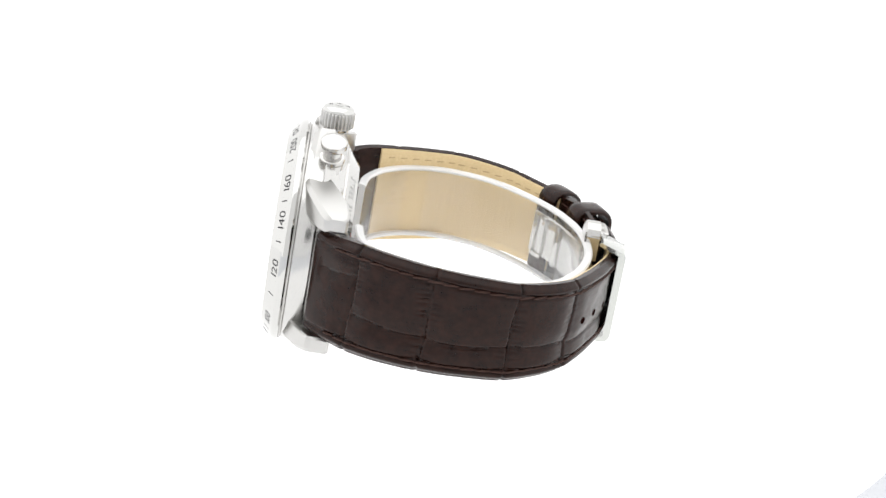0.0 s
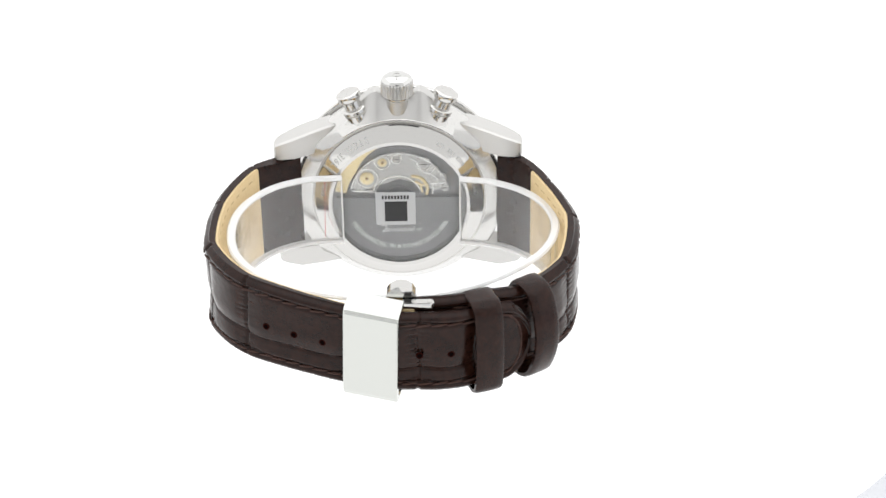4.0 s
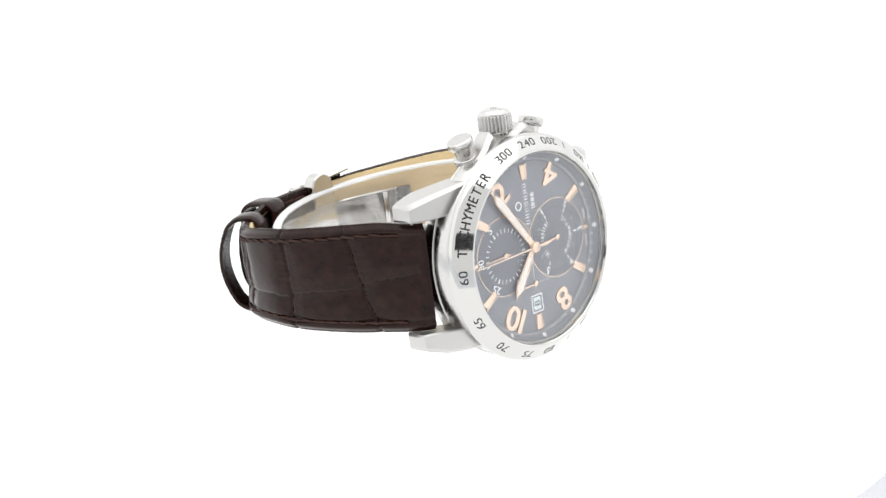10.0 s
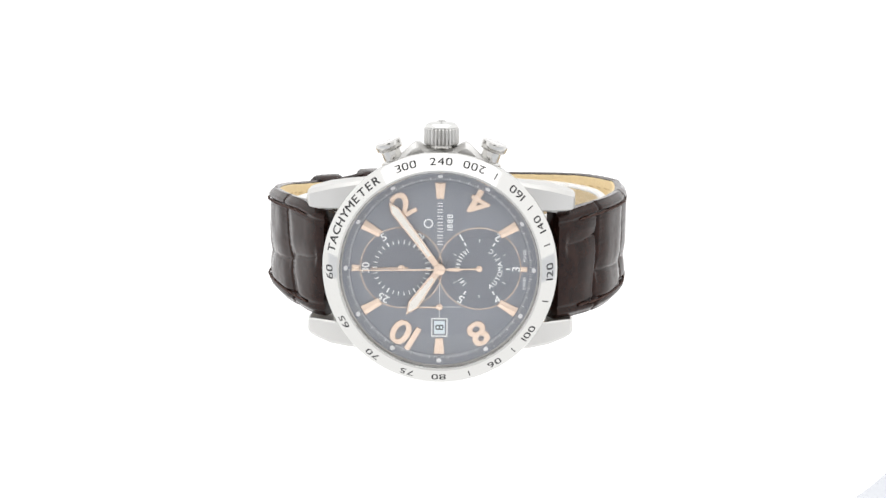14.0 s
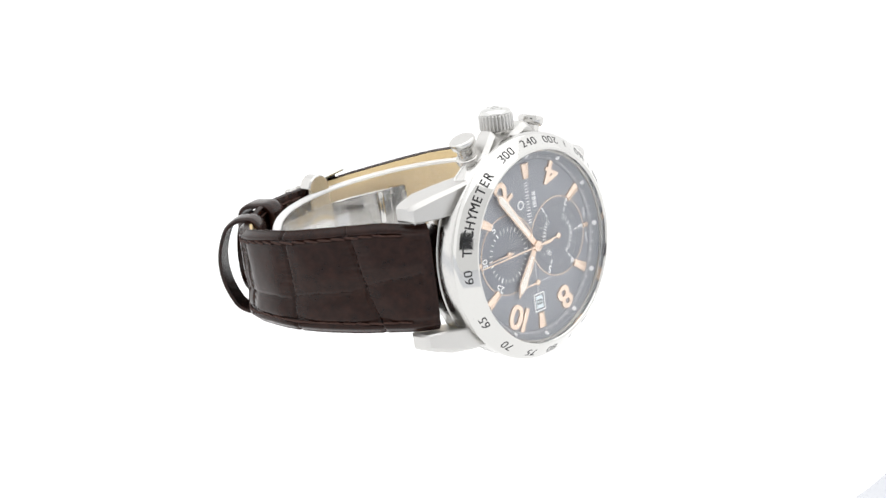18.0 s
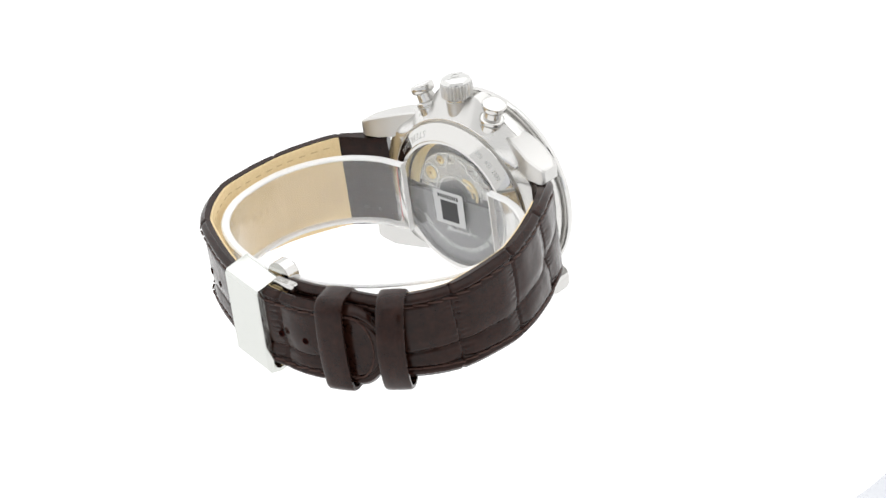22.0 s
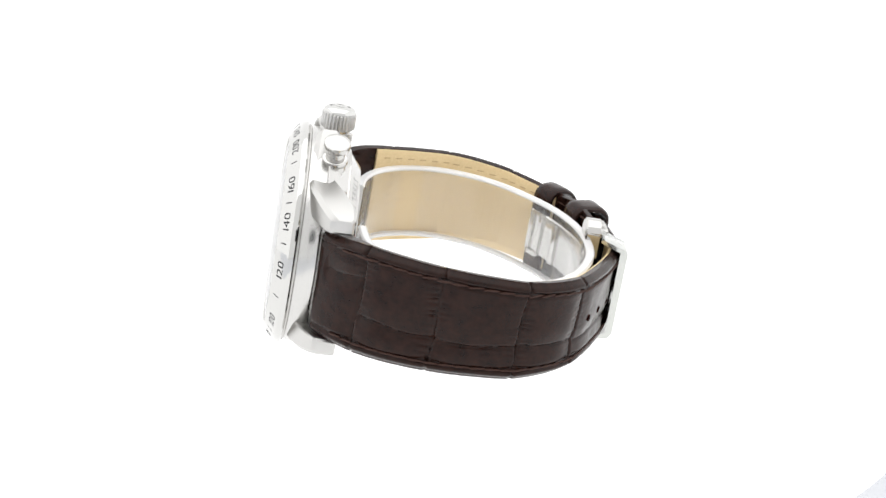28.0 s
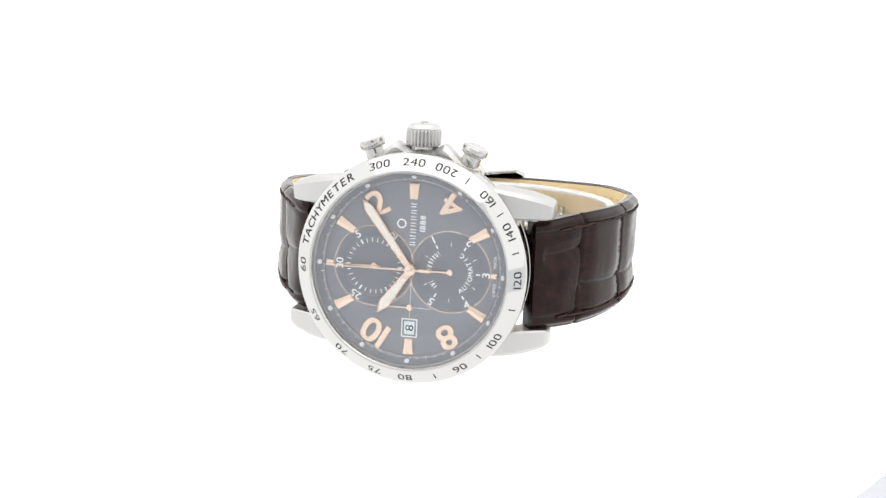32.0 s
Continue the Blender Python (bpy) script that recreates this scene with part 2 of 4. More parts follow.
def facing(x, y, z, up_deg):
    """Lettering placed at x, y, z in millimetres with its top towards the angle up_deg (degrees from +x)."""
    return Matrix.Translation((x, y, z)) @ Matrix.Rotation(radians(up_deg - 90), 4, "Z")


def smooth_step(x):
    x = min(max(x, 0.0), 1.0)
    return x * x * (3 - 2 * x)


def spline(points, n):
    """Points evenly along a smooth curve through the given ones, with the run of each."""
    p = [Vector(q) for q in points]
    p = [p[0] * 2 - p[1]] + p + [p[-1] * 2 - p[-2]]
    raw = []
    for i in range(1, len(p) - 2):
        for k in range(24):
            t = k / 24
            raw.append(0.5 * (2 * p[i] + (p[i + 1] - p[i - 1]) * t + (2 * p[i - 1] - 5 * p[i] + 4 * p[i + 1] - p[i + 2]) * t * t
                              + (3 * p[i] - p[i - 1] - 3 * p[i + 1] + p[i + 2]) * t ** 3))
    raw.append(p[-2])
    run = [0.0]
    for a, b in zip(raw, raw[1:]):
        run.append(run[-1] + (b - a).length)
    out, j = [], 0
    for k in range(n):
        s = run[-1] * k / (n - 1)
        while j < len(run) - 2 and run[j + 1] < s:
            j += 1
        f = (s - run[j]) / max(run[j + 1] - run[j], 1e-9)
        out.append(raw[j].lerp(raw[j + 1], min(max(f, 0), 1)))
    return out, run[-1]


# ---- the studio ----
def sheet(name, corners, mat, thick, label, category):
    """A flat panel with thickness, from four corners in metres, thickened away from the tent's middle."""
    c = [Vector(p) for p in corners]
    n = (c[1] - c[0]).cross(c[3] - c[0]).normalized() * thick
    verts = [tuple(p) for p in c] + [tuple(p + n) for p in c]
    faces = [(0, 1, 2, 3), (7, 6, 5, 4)] + [(i, i + 4, (i + 1) % 4 + 4, (i + 1) % 4) for i in range(4)]
    ob = new(name, mesh_of(name, verts, faces, mat, scale=1.0, smooth=0))
    return tagged(ob, label, category, kind="structure")


W2, FY, BY, HZ, DZ = 0.7, -0.55, 0.8, 0.95, -0.012
# Floor join set where the turntable disc hides it from the camera.
SPLIT = -0.03
sheet("floor_front", [(-W2, FY, DZ), (-W2, SPLIT, DZ), (W2, SPLIT, DZ), (W2, FY, DZ)], TABLE, 0.01, "pale bluish grey table before the glowing panel", "table top")
sheet("floor", [(-W2, SPLIT, DZ), (-W2, BY, DZ), (W2, BY, DZ), (W2, SPLIT, DZ)], WHITE_GLOW, 0.01, "white table panel with an added glow", "table top")
sheet("wall_back", [(-W2, BY, DZ), (-W2, BY, HZ), (W2, BY, HZ), (W2, BY, DZ)], WHITE_GLOW, 0.01, "plain white backdrop with an added glow", "backdrop")
# Sides, front and ceiling are unseen, added to light the watch.
sheet("wall_left", [(-W2, FY, DZ), (-W2, FY, HZ), (-W2, BY, HZ), (-W2, BY, DZ)], SIDELIT, 0.01, "white glowing fabric side of light tent", "tent wall")
sheet("wall_right", [(W2, BY, DZ), (W2, BY, HZ), (W2, FY, HZ), (W2, FY, DZ)], SIDELIT, 0.01, "white glowing fabric side of light tent", "tent wall")
sheet("wall_front", [(W2, FY, DZ), (W2, FY, HZ), (-W2, FY, HZ), (-W2, FY, DZ)], FRONT_FILL, 0.01, "unseen white front panel with an added fill glow", "tent wall")
sheet("ceiling", [(-W2, BY, HZ), (-W2, FY, HZ), (W2, FY, HZ), (W2, BY, HZ)], TOPLIT, 0.01, "white overhead diffuser of light tent", "ceiling")
device = new("filming_device")
tagged(device, "flat dark filming device on a thin stand", "camera")
aim = (Vector(AIM) - Vector(EYE)).normalized()
device.matrix_basis = Matrix.Translation(Vector(EYE) - aim * 0.012) @ aim.to_track_quat("Z", "Y").to_matrix().to_4x4()
part("device_body", box(-82, 63, -64, 20, -9, -1, 2.0), BLACK, device, "dark glass and metal body", smooth=30)
stand = new("stand_post", mesh_of("stand_post", *lathe([(0, DZ * 1000), (45, DZ * 1000), (45, DZ * 1000 + 4), (4, DZ * 1000 + 6), (4, 100), (0, 100)], 24), CLOTH))
stand.location = (EYE[0], EYE[1] - 0.045, 0)
tagged(stand, "thin white stand post behind the filming device", "stand")

table_ob = new("turntable")
tagged(table_ob, "round white turntable disc with an added glow", "turntable")
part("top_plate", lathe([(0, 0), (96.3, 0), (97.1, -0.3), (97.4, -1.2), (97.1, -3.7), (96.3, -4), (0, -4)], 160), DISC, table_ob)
part("foot", lathe([(0, -4.0), (30, -4.0), (30, -12.0), (0, -12.0)], 64), CLOTH, table_ob, "short white pedestal foot")

# ---- the watch ----
watch = new("wristwatch")
tagged(watch, "steel chronograph wristwatch with grey dial and dark brown leather strap", "wristwatch")

# mid-case
case = part("case", lathe([(17.8, -1.99), (19.5, -1.99), (19.5, -2.31), (20.2, -2.31), (20.3, -2.45), (20.75, -5.6), (20.6, -5.9), (16.6, -5.9), (16.4, -2.0)], 128, True), CASE, watch, "satin steel case")
rows = []
for k in range(129):
    a = 2 * math.pi * k / 128
    f = smooth_step((abs(math.sin(a)) - 0.55) / 0.25)
    rows.append([(r * math.cos(a), r * math.sin(a), z) for r, z in [(16.8, -5.95)] + [(p[0] + (q[0] - p[0]) * f, p[1] + (q[1] - p[1]) * f) for p, q in zip(((20.6, -5.95), (20.8, -6.1), (20.75, -8.4), (20.2, -9.3), (17.5, -9.85)), ((20.6, -5.95), (20.7, -6.1), (20.3, -6.7), (18.9, -8.15), (17.5, -9.75)))] + [(17.1, -9.8), (16.8, -9.0)]])
part("rear_flank", loft(rows, caps=False), CASE, case, "satin steel rear flank")
part("seam", lathe([(16.9, -9.9), (17.3, -9.93), (17.3, -9.2), (16.9, -9.2)], 128, True), DARK_STEEL, case, "thin dark seam round the case back")


def lug(sx, sy):
    """One horn: faceted, falling away towards its tip."""
    secs = []
    lower = (0.55 if sx > 0 else 0.9) if sy < 0 else 0.0
    for x, yi, yo, zt, zb, c in ((11.0, 12.2, 15.75, -2.7, -7.0, 0.4), (13.5, 11.3, 15.5, -2.7, -8.1, 0.5), (16.8, 10.2, 14.95, -3.4, -9.6, 0.6),
                                 (20.0, 9.9, 14.3, -4.7, -11.0, 0.7), (22.9, 9.85, 13.4, -6.2, -11.4, 0.7), (23.9, 9.95, 13.0, -7.0, -11.3, 0.7), (24.3, 10.4, 12.6, -7.9, -10.9, 0.4)):
        yi, yo = yi + lower, yo + lower * smooth_step((x - 13) / 8)
        secs.append([(x * sx, yi * sy, zb), (x * sx, (yo - 0.3) * sy, zb), (x * sx, yo * sy, zb + 0.4), (x * sx, yo * sy, zt - c * 1.3), (x * sx, (yo - c) * sy, zt), (x * sx, (yi + 0.25) * sy, zt), (x * sx, yi * sy, zt - 0.3)])
    return loft(secs)


for sx in (-1, 1):
    for sy in (-1, 1):
        part("lug", lug(sx, sy), BRUSHED, case, "faceted brushed steel lug", smooth=25)


SHOULDER = ((11.5, 16.85, -2.6, -6.3), (9.6, 18.1, -2.7, -6.3), (7.8, 19.4, -2.8, -6.3), (6.4, 20.8, -2.9, -6.4), (5.2, 22.0, -3.1, -6.5), (4.4, 22.4, -3.3, -6.6), (3.8, 22.2, -3.5, -6.6), (3.0, 21.6, -3.7, -6.6), (2.0, 21.2, -3.9, -6.6), (0.0, 21.1, -4.0, -6.6))
secs = [[(x * k, 13.0, -8.6), (x * k, math.sqrt(17.5 ** 2 - x * x), -9.7), (x * k, max(y1, low) - 0.12, zb - 0.3), (x * k, max(y1, low), zb), (x * k, y1, zb + 0.5), (x * k, y1, zt - 1.0), (x * k, y1 - 0.9, zt), (x * k, 13.0, zt)] for x, y1, zt, zb, k, low in [(*q, -1, 21.5 if q[0] < 3.5 else 0) for q in SHOULDER] + [(*q, 1, 21.5 if q[0] < 3.5 else 0) for q in SHOULDER[-2::-1]]]
part("crown_guard", loft(secs), BRUSHED, case, "brushed case shoulder guarding the crown", smooth=30)
# Solid stub, its duller tone imitating the shaded notch under the crown.
part("pocket_plug", moved(lathe([(0, 16.5), (2.2, 16.5), (2.2, 20.9), (2.0, 21.1), (0, 21.1)], 40), Matrix.Translation((0, 0, -7.1)) @ Matrix.Rotation(radians(-90), 4, "X")), DARK_STEEL, case, "round duller steel plug for the shaded crown recess")
part("gasket_line", lathe([(19.6, -1.99), (20.55, -1.99), (20.55, -2.3), (19.6, -2.3)], 128, True), DARK_STEEL, case, "thin dark seam under the bezel")

# bezel with tachymeter scale
bezel = part("bezel", lathe([(17.75, 0.2), (17.75, 1.4), (17.9, 1.6), (18.25, 1.62), (20.65, -0.38), (20.9, -0.66), (21.07, -1.05), (21.1, -1.65), (20.9, -1.9), (20.5, -1.98), (18.6, -1.98), (18.4, -0.2)], 160, True),
             BEZEL, watch, "bright steel bezel with engraved black tachymeter scale", smooth=30)


def bezel_z(r):
    return 1.62 - (r - 18.25) * 2.0 / 2.4 + 0.012


def on_bezel(geo, angle, inward, r=19.72):
    """Lay lettering on the sloping bezel; its top outward, or inward."""
    out = []
    for x, y, z in geo[0]:
        rad = r - y if inward else r + y
        a = radians(angle) + (x if inward else -x) / r
        out.append((rad * math.cos(a), rad * math.sin(a), bezel_z(rad) + z))
    return out, geo[1]


for text, angle, inward in (("60", 181.5, 0), ("300", 108.2, 0), ("240", 89.7, 0), ("200", 72.2, 1), ("160", 46.2, 1), ("140", 25.8, 1), ("120", 0, 1), ("100", -35.3, 1),
                            ("90", -59.3, 1), ("80", -90, 0), ("75", -107, 0), ("70", -127.5, 0), ("65", -150.5, 0)):
    part("numeral", on_bezel(squared(text, 1.2, 0.24, 1.5), angle, inward), BLACK, bezel, "engraved black tachymeter number", smooth=0)
for k, ch in enumerate("TACHYMETER"):
    part("letter", on_bezel(word(ch, 1.34, 0.1, 1.2, 0.0, 0.02), 168.6 - k * 4.8, 0), BLACK, bezel, "engraved black letter", smooth=0)
for angle in (60, 35.8, 14.2, -16, -47.3, -73.8):
    part("scale_mark", on_bezel(box(-0.11, 0.11, -0.55, 0.55, 0, 0.004), angle, 0), BLACK, bezel, smooth=0)

part("crystal", lathe([(0, 1.95), (5, 1.92), (10, 1.8), (15, 1.58), (17.2, 1.4), (17.6, 1.2), (17.7, 0.9), (17.7, 0.35), (17.3, 0.3), (15, 0.42), (10, 0.6), (5, 0.72), (0, 0.75)], 96), CRYSTAL, watch, "slightly domed clear sapphire crystal")
part("gasket", lathe([(17.5, 0.3), (17.74, 0.3), (17.74, -0.4), (17.5, -0.4)], 96, True), DARK_STEEL, watch, "thin grey crystal gasket ring")

# dial
DZ0 = -1.35
dial = part("dial", lathe([(0, DZ0), (16.6, DZ0), (16.6, DZ0 - 0.5), (0, DZ0 - 0.5)], 96), DIAL, watch, "matt dark grey dial")
part("flange", lathe([(15.95, DZ0), (16.0, DZ0 + 0.1), (17.4, 0.12), (17.5, 0.1), (17.5, DZ0 - 0.3), (15.95, DZ0 - 0.3)], 128, True), DIAL, dial, "sloping grey flange with minute track")


def flange_z(r):
    return DZ0 + 0.1 + (r - 16.0) * (0.12 - DZ0 - 0.1) / 1.4


ticks = []
for k in range(240):
    if k % 20 == 0:
        continue
    a = 2 * math.pi * k / 240
    r0, r1, w = (16.12, 16.66, 0.075) if k % 4 == 0 else (16.12, 16.45, 0.05)
    c, s = math.cos(a), math.sin(a)
    ticks.append(([(r0 * c + w * s, r0 * s - w * c, flange_z(r0) + 0.02), (r1 * c + w * s, r1 * s - w * c, flange_z(r1) + 0.02),
                   (r1 * c - w * s, r1 * s + w * c, flange_z(r1) + 0.02), (r0 * c - w * s, r0 * s + w * c, flange_z(r0) + 0.02)], [(0, 1, 2, 3)]))
track = part("minute_track", joined(*ticks), WHITE, dial, "fine white minute track", smooth=0)
track["kind"] = "stuff"
pip_mesh = mesh_of("pip", *lathe([(0, 0.14), (0.28, 0.12), (0.46, 0.03), (0.48, -0.05)], 20), WHITE)
for k in range(12):
    a = radians(30 * k)
    part("pip", pip_mesh, LUME, dial, at=Matrix.Translation((16.85 * math.cos(a) * MM, 16.85 * math.sin(a) * MM, (flange_z(16.85) + 0.03) * MM)) @ Matrix.Rotation(a, 4, "Z") @ Matrix.Rotation(radians(-42), 4, "Y"))


def wedge(r0, r1, w0, w1, angle, z, h):
    """An applied hour index: a roofed trapezoid pointing to the middle."""
    v = [(r0, -w0, 0), (r1, -w1, 0), (r1, w1, 0), (r0, w0, 0), (r0, -w0, h * 0.6), (r1, -w1, h * 0.6), (r1, w1, h * 0.6), (r0, w0, h * 0.6), (r0 + 0.12, 0, h), (r1 - 0.12, 0, h)]
    f = [(0, 1, 5, 4), (1, 2, 6, 5), (2, 3, 7, 6), (3, 0, 4, 7), (4, 5, 9, 8), (6, 7, 8, 9), (5, 6, 9), (7, 4, 8)]
    return moved((v, f), Matrix.Translation((0, 0, z)) @ Matrix.Rotation(radians(angle), 4, "Z"))


for angle, r0, r1, w0, w1 in ((90, 12.7, 15.6, 0.66, 0.95), (-90, 12.9, 15.8, 0.66, 0.95), (150, 12.3, 15.9, 0.62, 0.9), (210, 12.3, 15.9, 0.62, 0.9), (30, 12.4, 15.9, 0.62, 0.9), (-30, 12.4, 15.9, 0.62, 0.9),
                              (180, 14.4, 15.8, 0.4, 0.5), (0, 14.5, 15.7, 0.4, 0.45)):
    part("hour_index", wedge(r0, r1, w0, w1, angle, DZ0, 0.5), ROSE, dial, "rose gold applied hour index", smooth=0)
for text, x, y, up, h in (("2", -6.7, 11.6, 120, 4.5), ("4", 6.9, 11.9, 240, 4.5), ("8", 7.15, -12.0, -60, 4.4), ("10", -6.45, -12.2, 240, 4.5)):
    part("numeral", moved(word(text, h, 0.12, 1.15, 0.32, 0.02), facing(x, y, DZ0, up)), ROSE, dial, "rose gold applied numeral", smooth=0)


def ring(x, y, z, r, w, h, n=80):
    return moved(lathe([(r - w, 0), (r - w, h), (r + w, h), (r + w, 0)], n, True), Matrix.Translation((x, y, z)))


def subdial(x, y, rim, inner):
    part("subdial", moved(lathe([(0, 0.02), (inner - 0.05, 0.02), (inner, 0.07), (inner + 0.12, 0.07), (inner + 0.2, 0.03), (rim, 0.03), (rim, -0.1)], 80), Matrix.Translation((x, y, DZ0))), SUBDIAL, dial, "recessed dark grey subdial")
    part("subdial_ring", ring(x, y, DZ0, rim, 0.07, 0.09), ROSE, dial, "thin rose gold subdial ring")


subdial(7.1, 0.0, 7.45, 5.75)
subdial(-6.9, 0.0, 7.35, 5.55)
PZ = DZ0 + 0.085


def arc_word(text, height, cx, cy, r, mid, inward, gap=0.14, stretch=1.0):
    geo = word(text, height, gap, stretch, 0.0, 0.02)
    out = []
    for x, y, z in geo[0]:
        rad = r - y if inward else r + y
        a = radians(mid) + (x if inward else -x) / r
        out.append((cx + rad * math.cos(a), cy + rad * math.sin(a), PZ + z))
    return out, geo[1]


for k in range(1, 6):
    angle = 180 - 60 * k
    inward = k in (2, 3, 4)
    part("numeral", moved(word(str(k), 1.4, 0.12, 1.1, 0.0, 0.02), facing(7.1 + 6.55 * math.cos(radians(angle)), 6.55 * math.sin(radians(angle)), PZ, angle + 180 * inward)), WHITE, dial, "white printed numeral", smooth=0)
for k in range(12):
    a = 30 * k + 180
    w, l = (0.14, 0.75) if k % 2 == 0 else (0.06, 0.7)
    if k:
        part("tick", moved(box(4.75, 4.75 + l, -w, w, 0, 0.01), Matrix.Translation((7.1, 0, PZ)) @ Matrix.Rotation(radians(a), 4, "Z")), WHITE, dial, smooth=0)
for k, ch in enumerate("AUTOMATIC"):
    part("letter", arc_word(ch, 0.86, 7.1, 0, 3.75, -57 + 14.2 * k, True, 0.1, 0.95), WHITE, dial, "white curved lettering", smooth=0)
for mid in (173, 163, 153, 145, 137, 127, 214, 224):
    for side in (-0.24, 0.24):
        part("lettering_bar", moved(box(-0.45, 0.45, side - 0.07, side + 0.07, 0, 0.012), Matrix.Translation((7.1, 0, PZ)) @ Matrix.Rotation(radians(mid), 4, "Z") @ Matrix.Translation((3.9, 0, 0))), WHITE, dial, smooth=0)
for k, text in ((1, "5"), (2, "10"), (4, "20"), (5, "25"), (6, "30")):
    angle = 180 - 60 * k
    inward = k in (2, 4)
    part("numeral", moved(word(text, 1.35, 0.12, 1.1, 0.0, 0.02), facing(-6.9 + 6.45 * math.cos(radians(angle)), 6.45 * math.sin(radians(angle)), PZ, angle + 180 * inward)), WHITE, dial, "white printed numeral", smooth=0)
for k in range(30):
    w, l = (0.15, 0.9) if k % 5 == 0 else (0.075, 0.8)
    part("tick", moved(box(4.35, 4.35 + l, -w, w, 0, 0.01), Matrix.Translation((-6.9, 0, PZ)) @ Matrix.Rotation(radians(12 * k), 4, "Z")), WHITE, dial, smooth=0)
# small seconds cross and date window
part("cross_line", box(-0.04, 0.04, -9.1, -2.6, DZ0, DZ0 + 0.03), WHITE, dial, "thin printed cross line", smooth=0)
part("cross_line", box(-4.2, 3.9, -7.16, -7.08, DZ0, DZ0 + 0.03), WHITE, dial, "thin printed cross line", smooth=0)
part("date_disc", box(-1.0, 1.0, -12.2, -9.6, DZ0 - 0.1, DZ0 + 0.02), DATE, dial, "pale blue white date disc", smooth=0)
for g in (box(-1.45, 1.5, -9.42, -9.2, DZ0, DZ0 + 0.12), box(-1.45, 1.5, -12.65, -12.43, DZ0, DZ0 + 0.12), box(-1.45, -1.23, -12.43, -9.42, DZ0, DZ0 + 0.12), box(1.28, 1.5, -12.43, -9.42, DZ0, DZ0 + 0.12)):
    part("date_frame", g, WHITE, dial, "white printed date frame", smooth=0)
part("date_bezel", joined(box(-1.2, -0.95, -12.35, -9.5, DZ0, DZ0 + 0.06), box(1.0, 1.25, -12.35, -9.5, DZ0, DZ0 + 0.06), box(-0.95, 1.0, -9.7, -9.5, DZ0, DZ0 + 0.06), box(-0.95, 1.0, -12.35, -12.15, DZ0, DZ0 + 0.06)), SUBDIAL, dial, smooth=0)
part("date_numeral", moved(word("8", 1.5, 0.1, 1.15), facing(0.02, -10.92, DZ0 + 0.035, 180)), BLACK, dial, "black date numeral", smooth=0)
# maker's mark as plain shapes, year and origin line
for k in range(7):
    y = 4.3 + k * 1.16
    part("lettering_bar", joined(box(-0.5, 0.5, y, y + 0.15, DZ0, DZ0 + 0.05), box(-0.5, 0.5, y + 0.5, y + 0.65, DZ0, DZ0 + 0.05)), WHITE, dial, "plain white lettering bar", smooth=0)
part("emblem", moved(lathe([(0.62, 0), (0.62, 0.12), (0.86, 0.12), (0.86, 0)], 32, True), Matrix.Translation((-2.1, 8.15, DZ0))), WHITE, dial, "small white ring emblem")
part("lettering", moved(word("1888", 1.0, 0.22, 1.1, 0.0, 0.02), facing(1.75, 8.4, DZ0 + 0.02, 180)), WHITE, dial, "white year lettering", smooth=0)
part("lettering", moved(word("SWISS", 0.55, 0.2, 1.0, 0.0, 0.015), facing(15.2, -2.6, DZ0 + 0.02, 180)), WHITE, dial, "tiny white lettering", smooth=0)
part("lettering", moved(word("MADE", 0.55, 0.2, 1.0, 0.0, 0.015), facing(15.2, 2.5, DZ0 + 0.02, 180)), WHITE, dial, "tiny white lettering", smooth=0)


# pointers
def pointer(name, length, tail, w0, w1, tip, z, angle, label):
    """A faceted lance with a luminous strip down its middle."""
    v = [(-tail, -w0 * 0.8, 0), (-tail, w0 * 0.8, 0), (length - tip, w1, 0), (length, 0, 0), (length - tip, -w1, 0), (0.6, -w0, 0), (0.6, w0, 0)]
    o = [v[0], v[5], v[4], v[3], v[2], v[6], v[1]]
    m = Matrix.Translation((0, 0, z)) @ Matrix.Rotation(radians(angle), 4, "Z")
    ob = part(name, moved(prism([(p[0], p[1]) for p in o], 0, 0.22, 0.07), m), ROSE, watch, label, smooth=0)
    part("lume_strip", moved(prism([(length * 0.2, -w0 * 0.5), (length - tip * 1.05, -w1 * 0.74), (length - tip * 0.3, 0), (length - tip * 1.05, w1 * 0.74), (length * 0.2, w0 * 0.5)], 0.2, 0.27), m), LUME, ob, "pale luminous strip", smooth=0)
    return ob


pointer("hour_hand", 10.4, 0.9, 0.55, 1.02, 2.2, DZ0 + 0.55, math.degrees(math.atan2(-8.35, -5.9)), "rose gold hour hand with pale lume")
pointer("minute_hand", 15.1, 0.9, 0.55, 0.85, 1.7, DZ0 + 0.9, math.degrees(math.atan2(11.97, -9.06)), "rose gold minute hand with pale lume")
CENTRE = Matrix.Translation((0, 0, DZ0 + 1.3))
chrono = part("chronograph_hand", moved(joined(prism([(4.2, -0.16), (4.2, 0.16), (-15.9, 0.09), (-15.9, -0.09)], 0, 0.12), prism([(1.6, -0.28), (3.6, -0.34), (3.6, 0.34), (1.6, 0.28)], 0.0, 0.14)),
              CENTRE @ Matrix.Rotation(radians(1.2), 4, "Z")), ROSE, watch, "slim rose gold chronograph seconds hand", smooth=0)
part("hub", moved(lathe([(0, 0.45), (0.35, 0.42), (0.5, 0.3), (0.98, 0.22), (1.02, -0.3), (0, -0.3)], 32), CENTRE), ROSE, chrono, "rose gold hub")
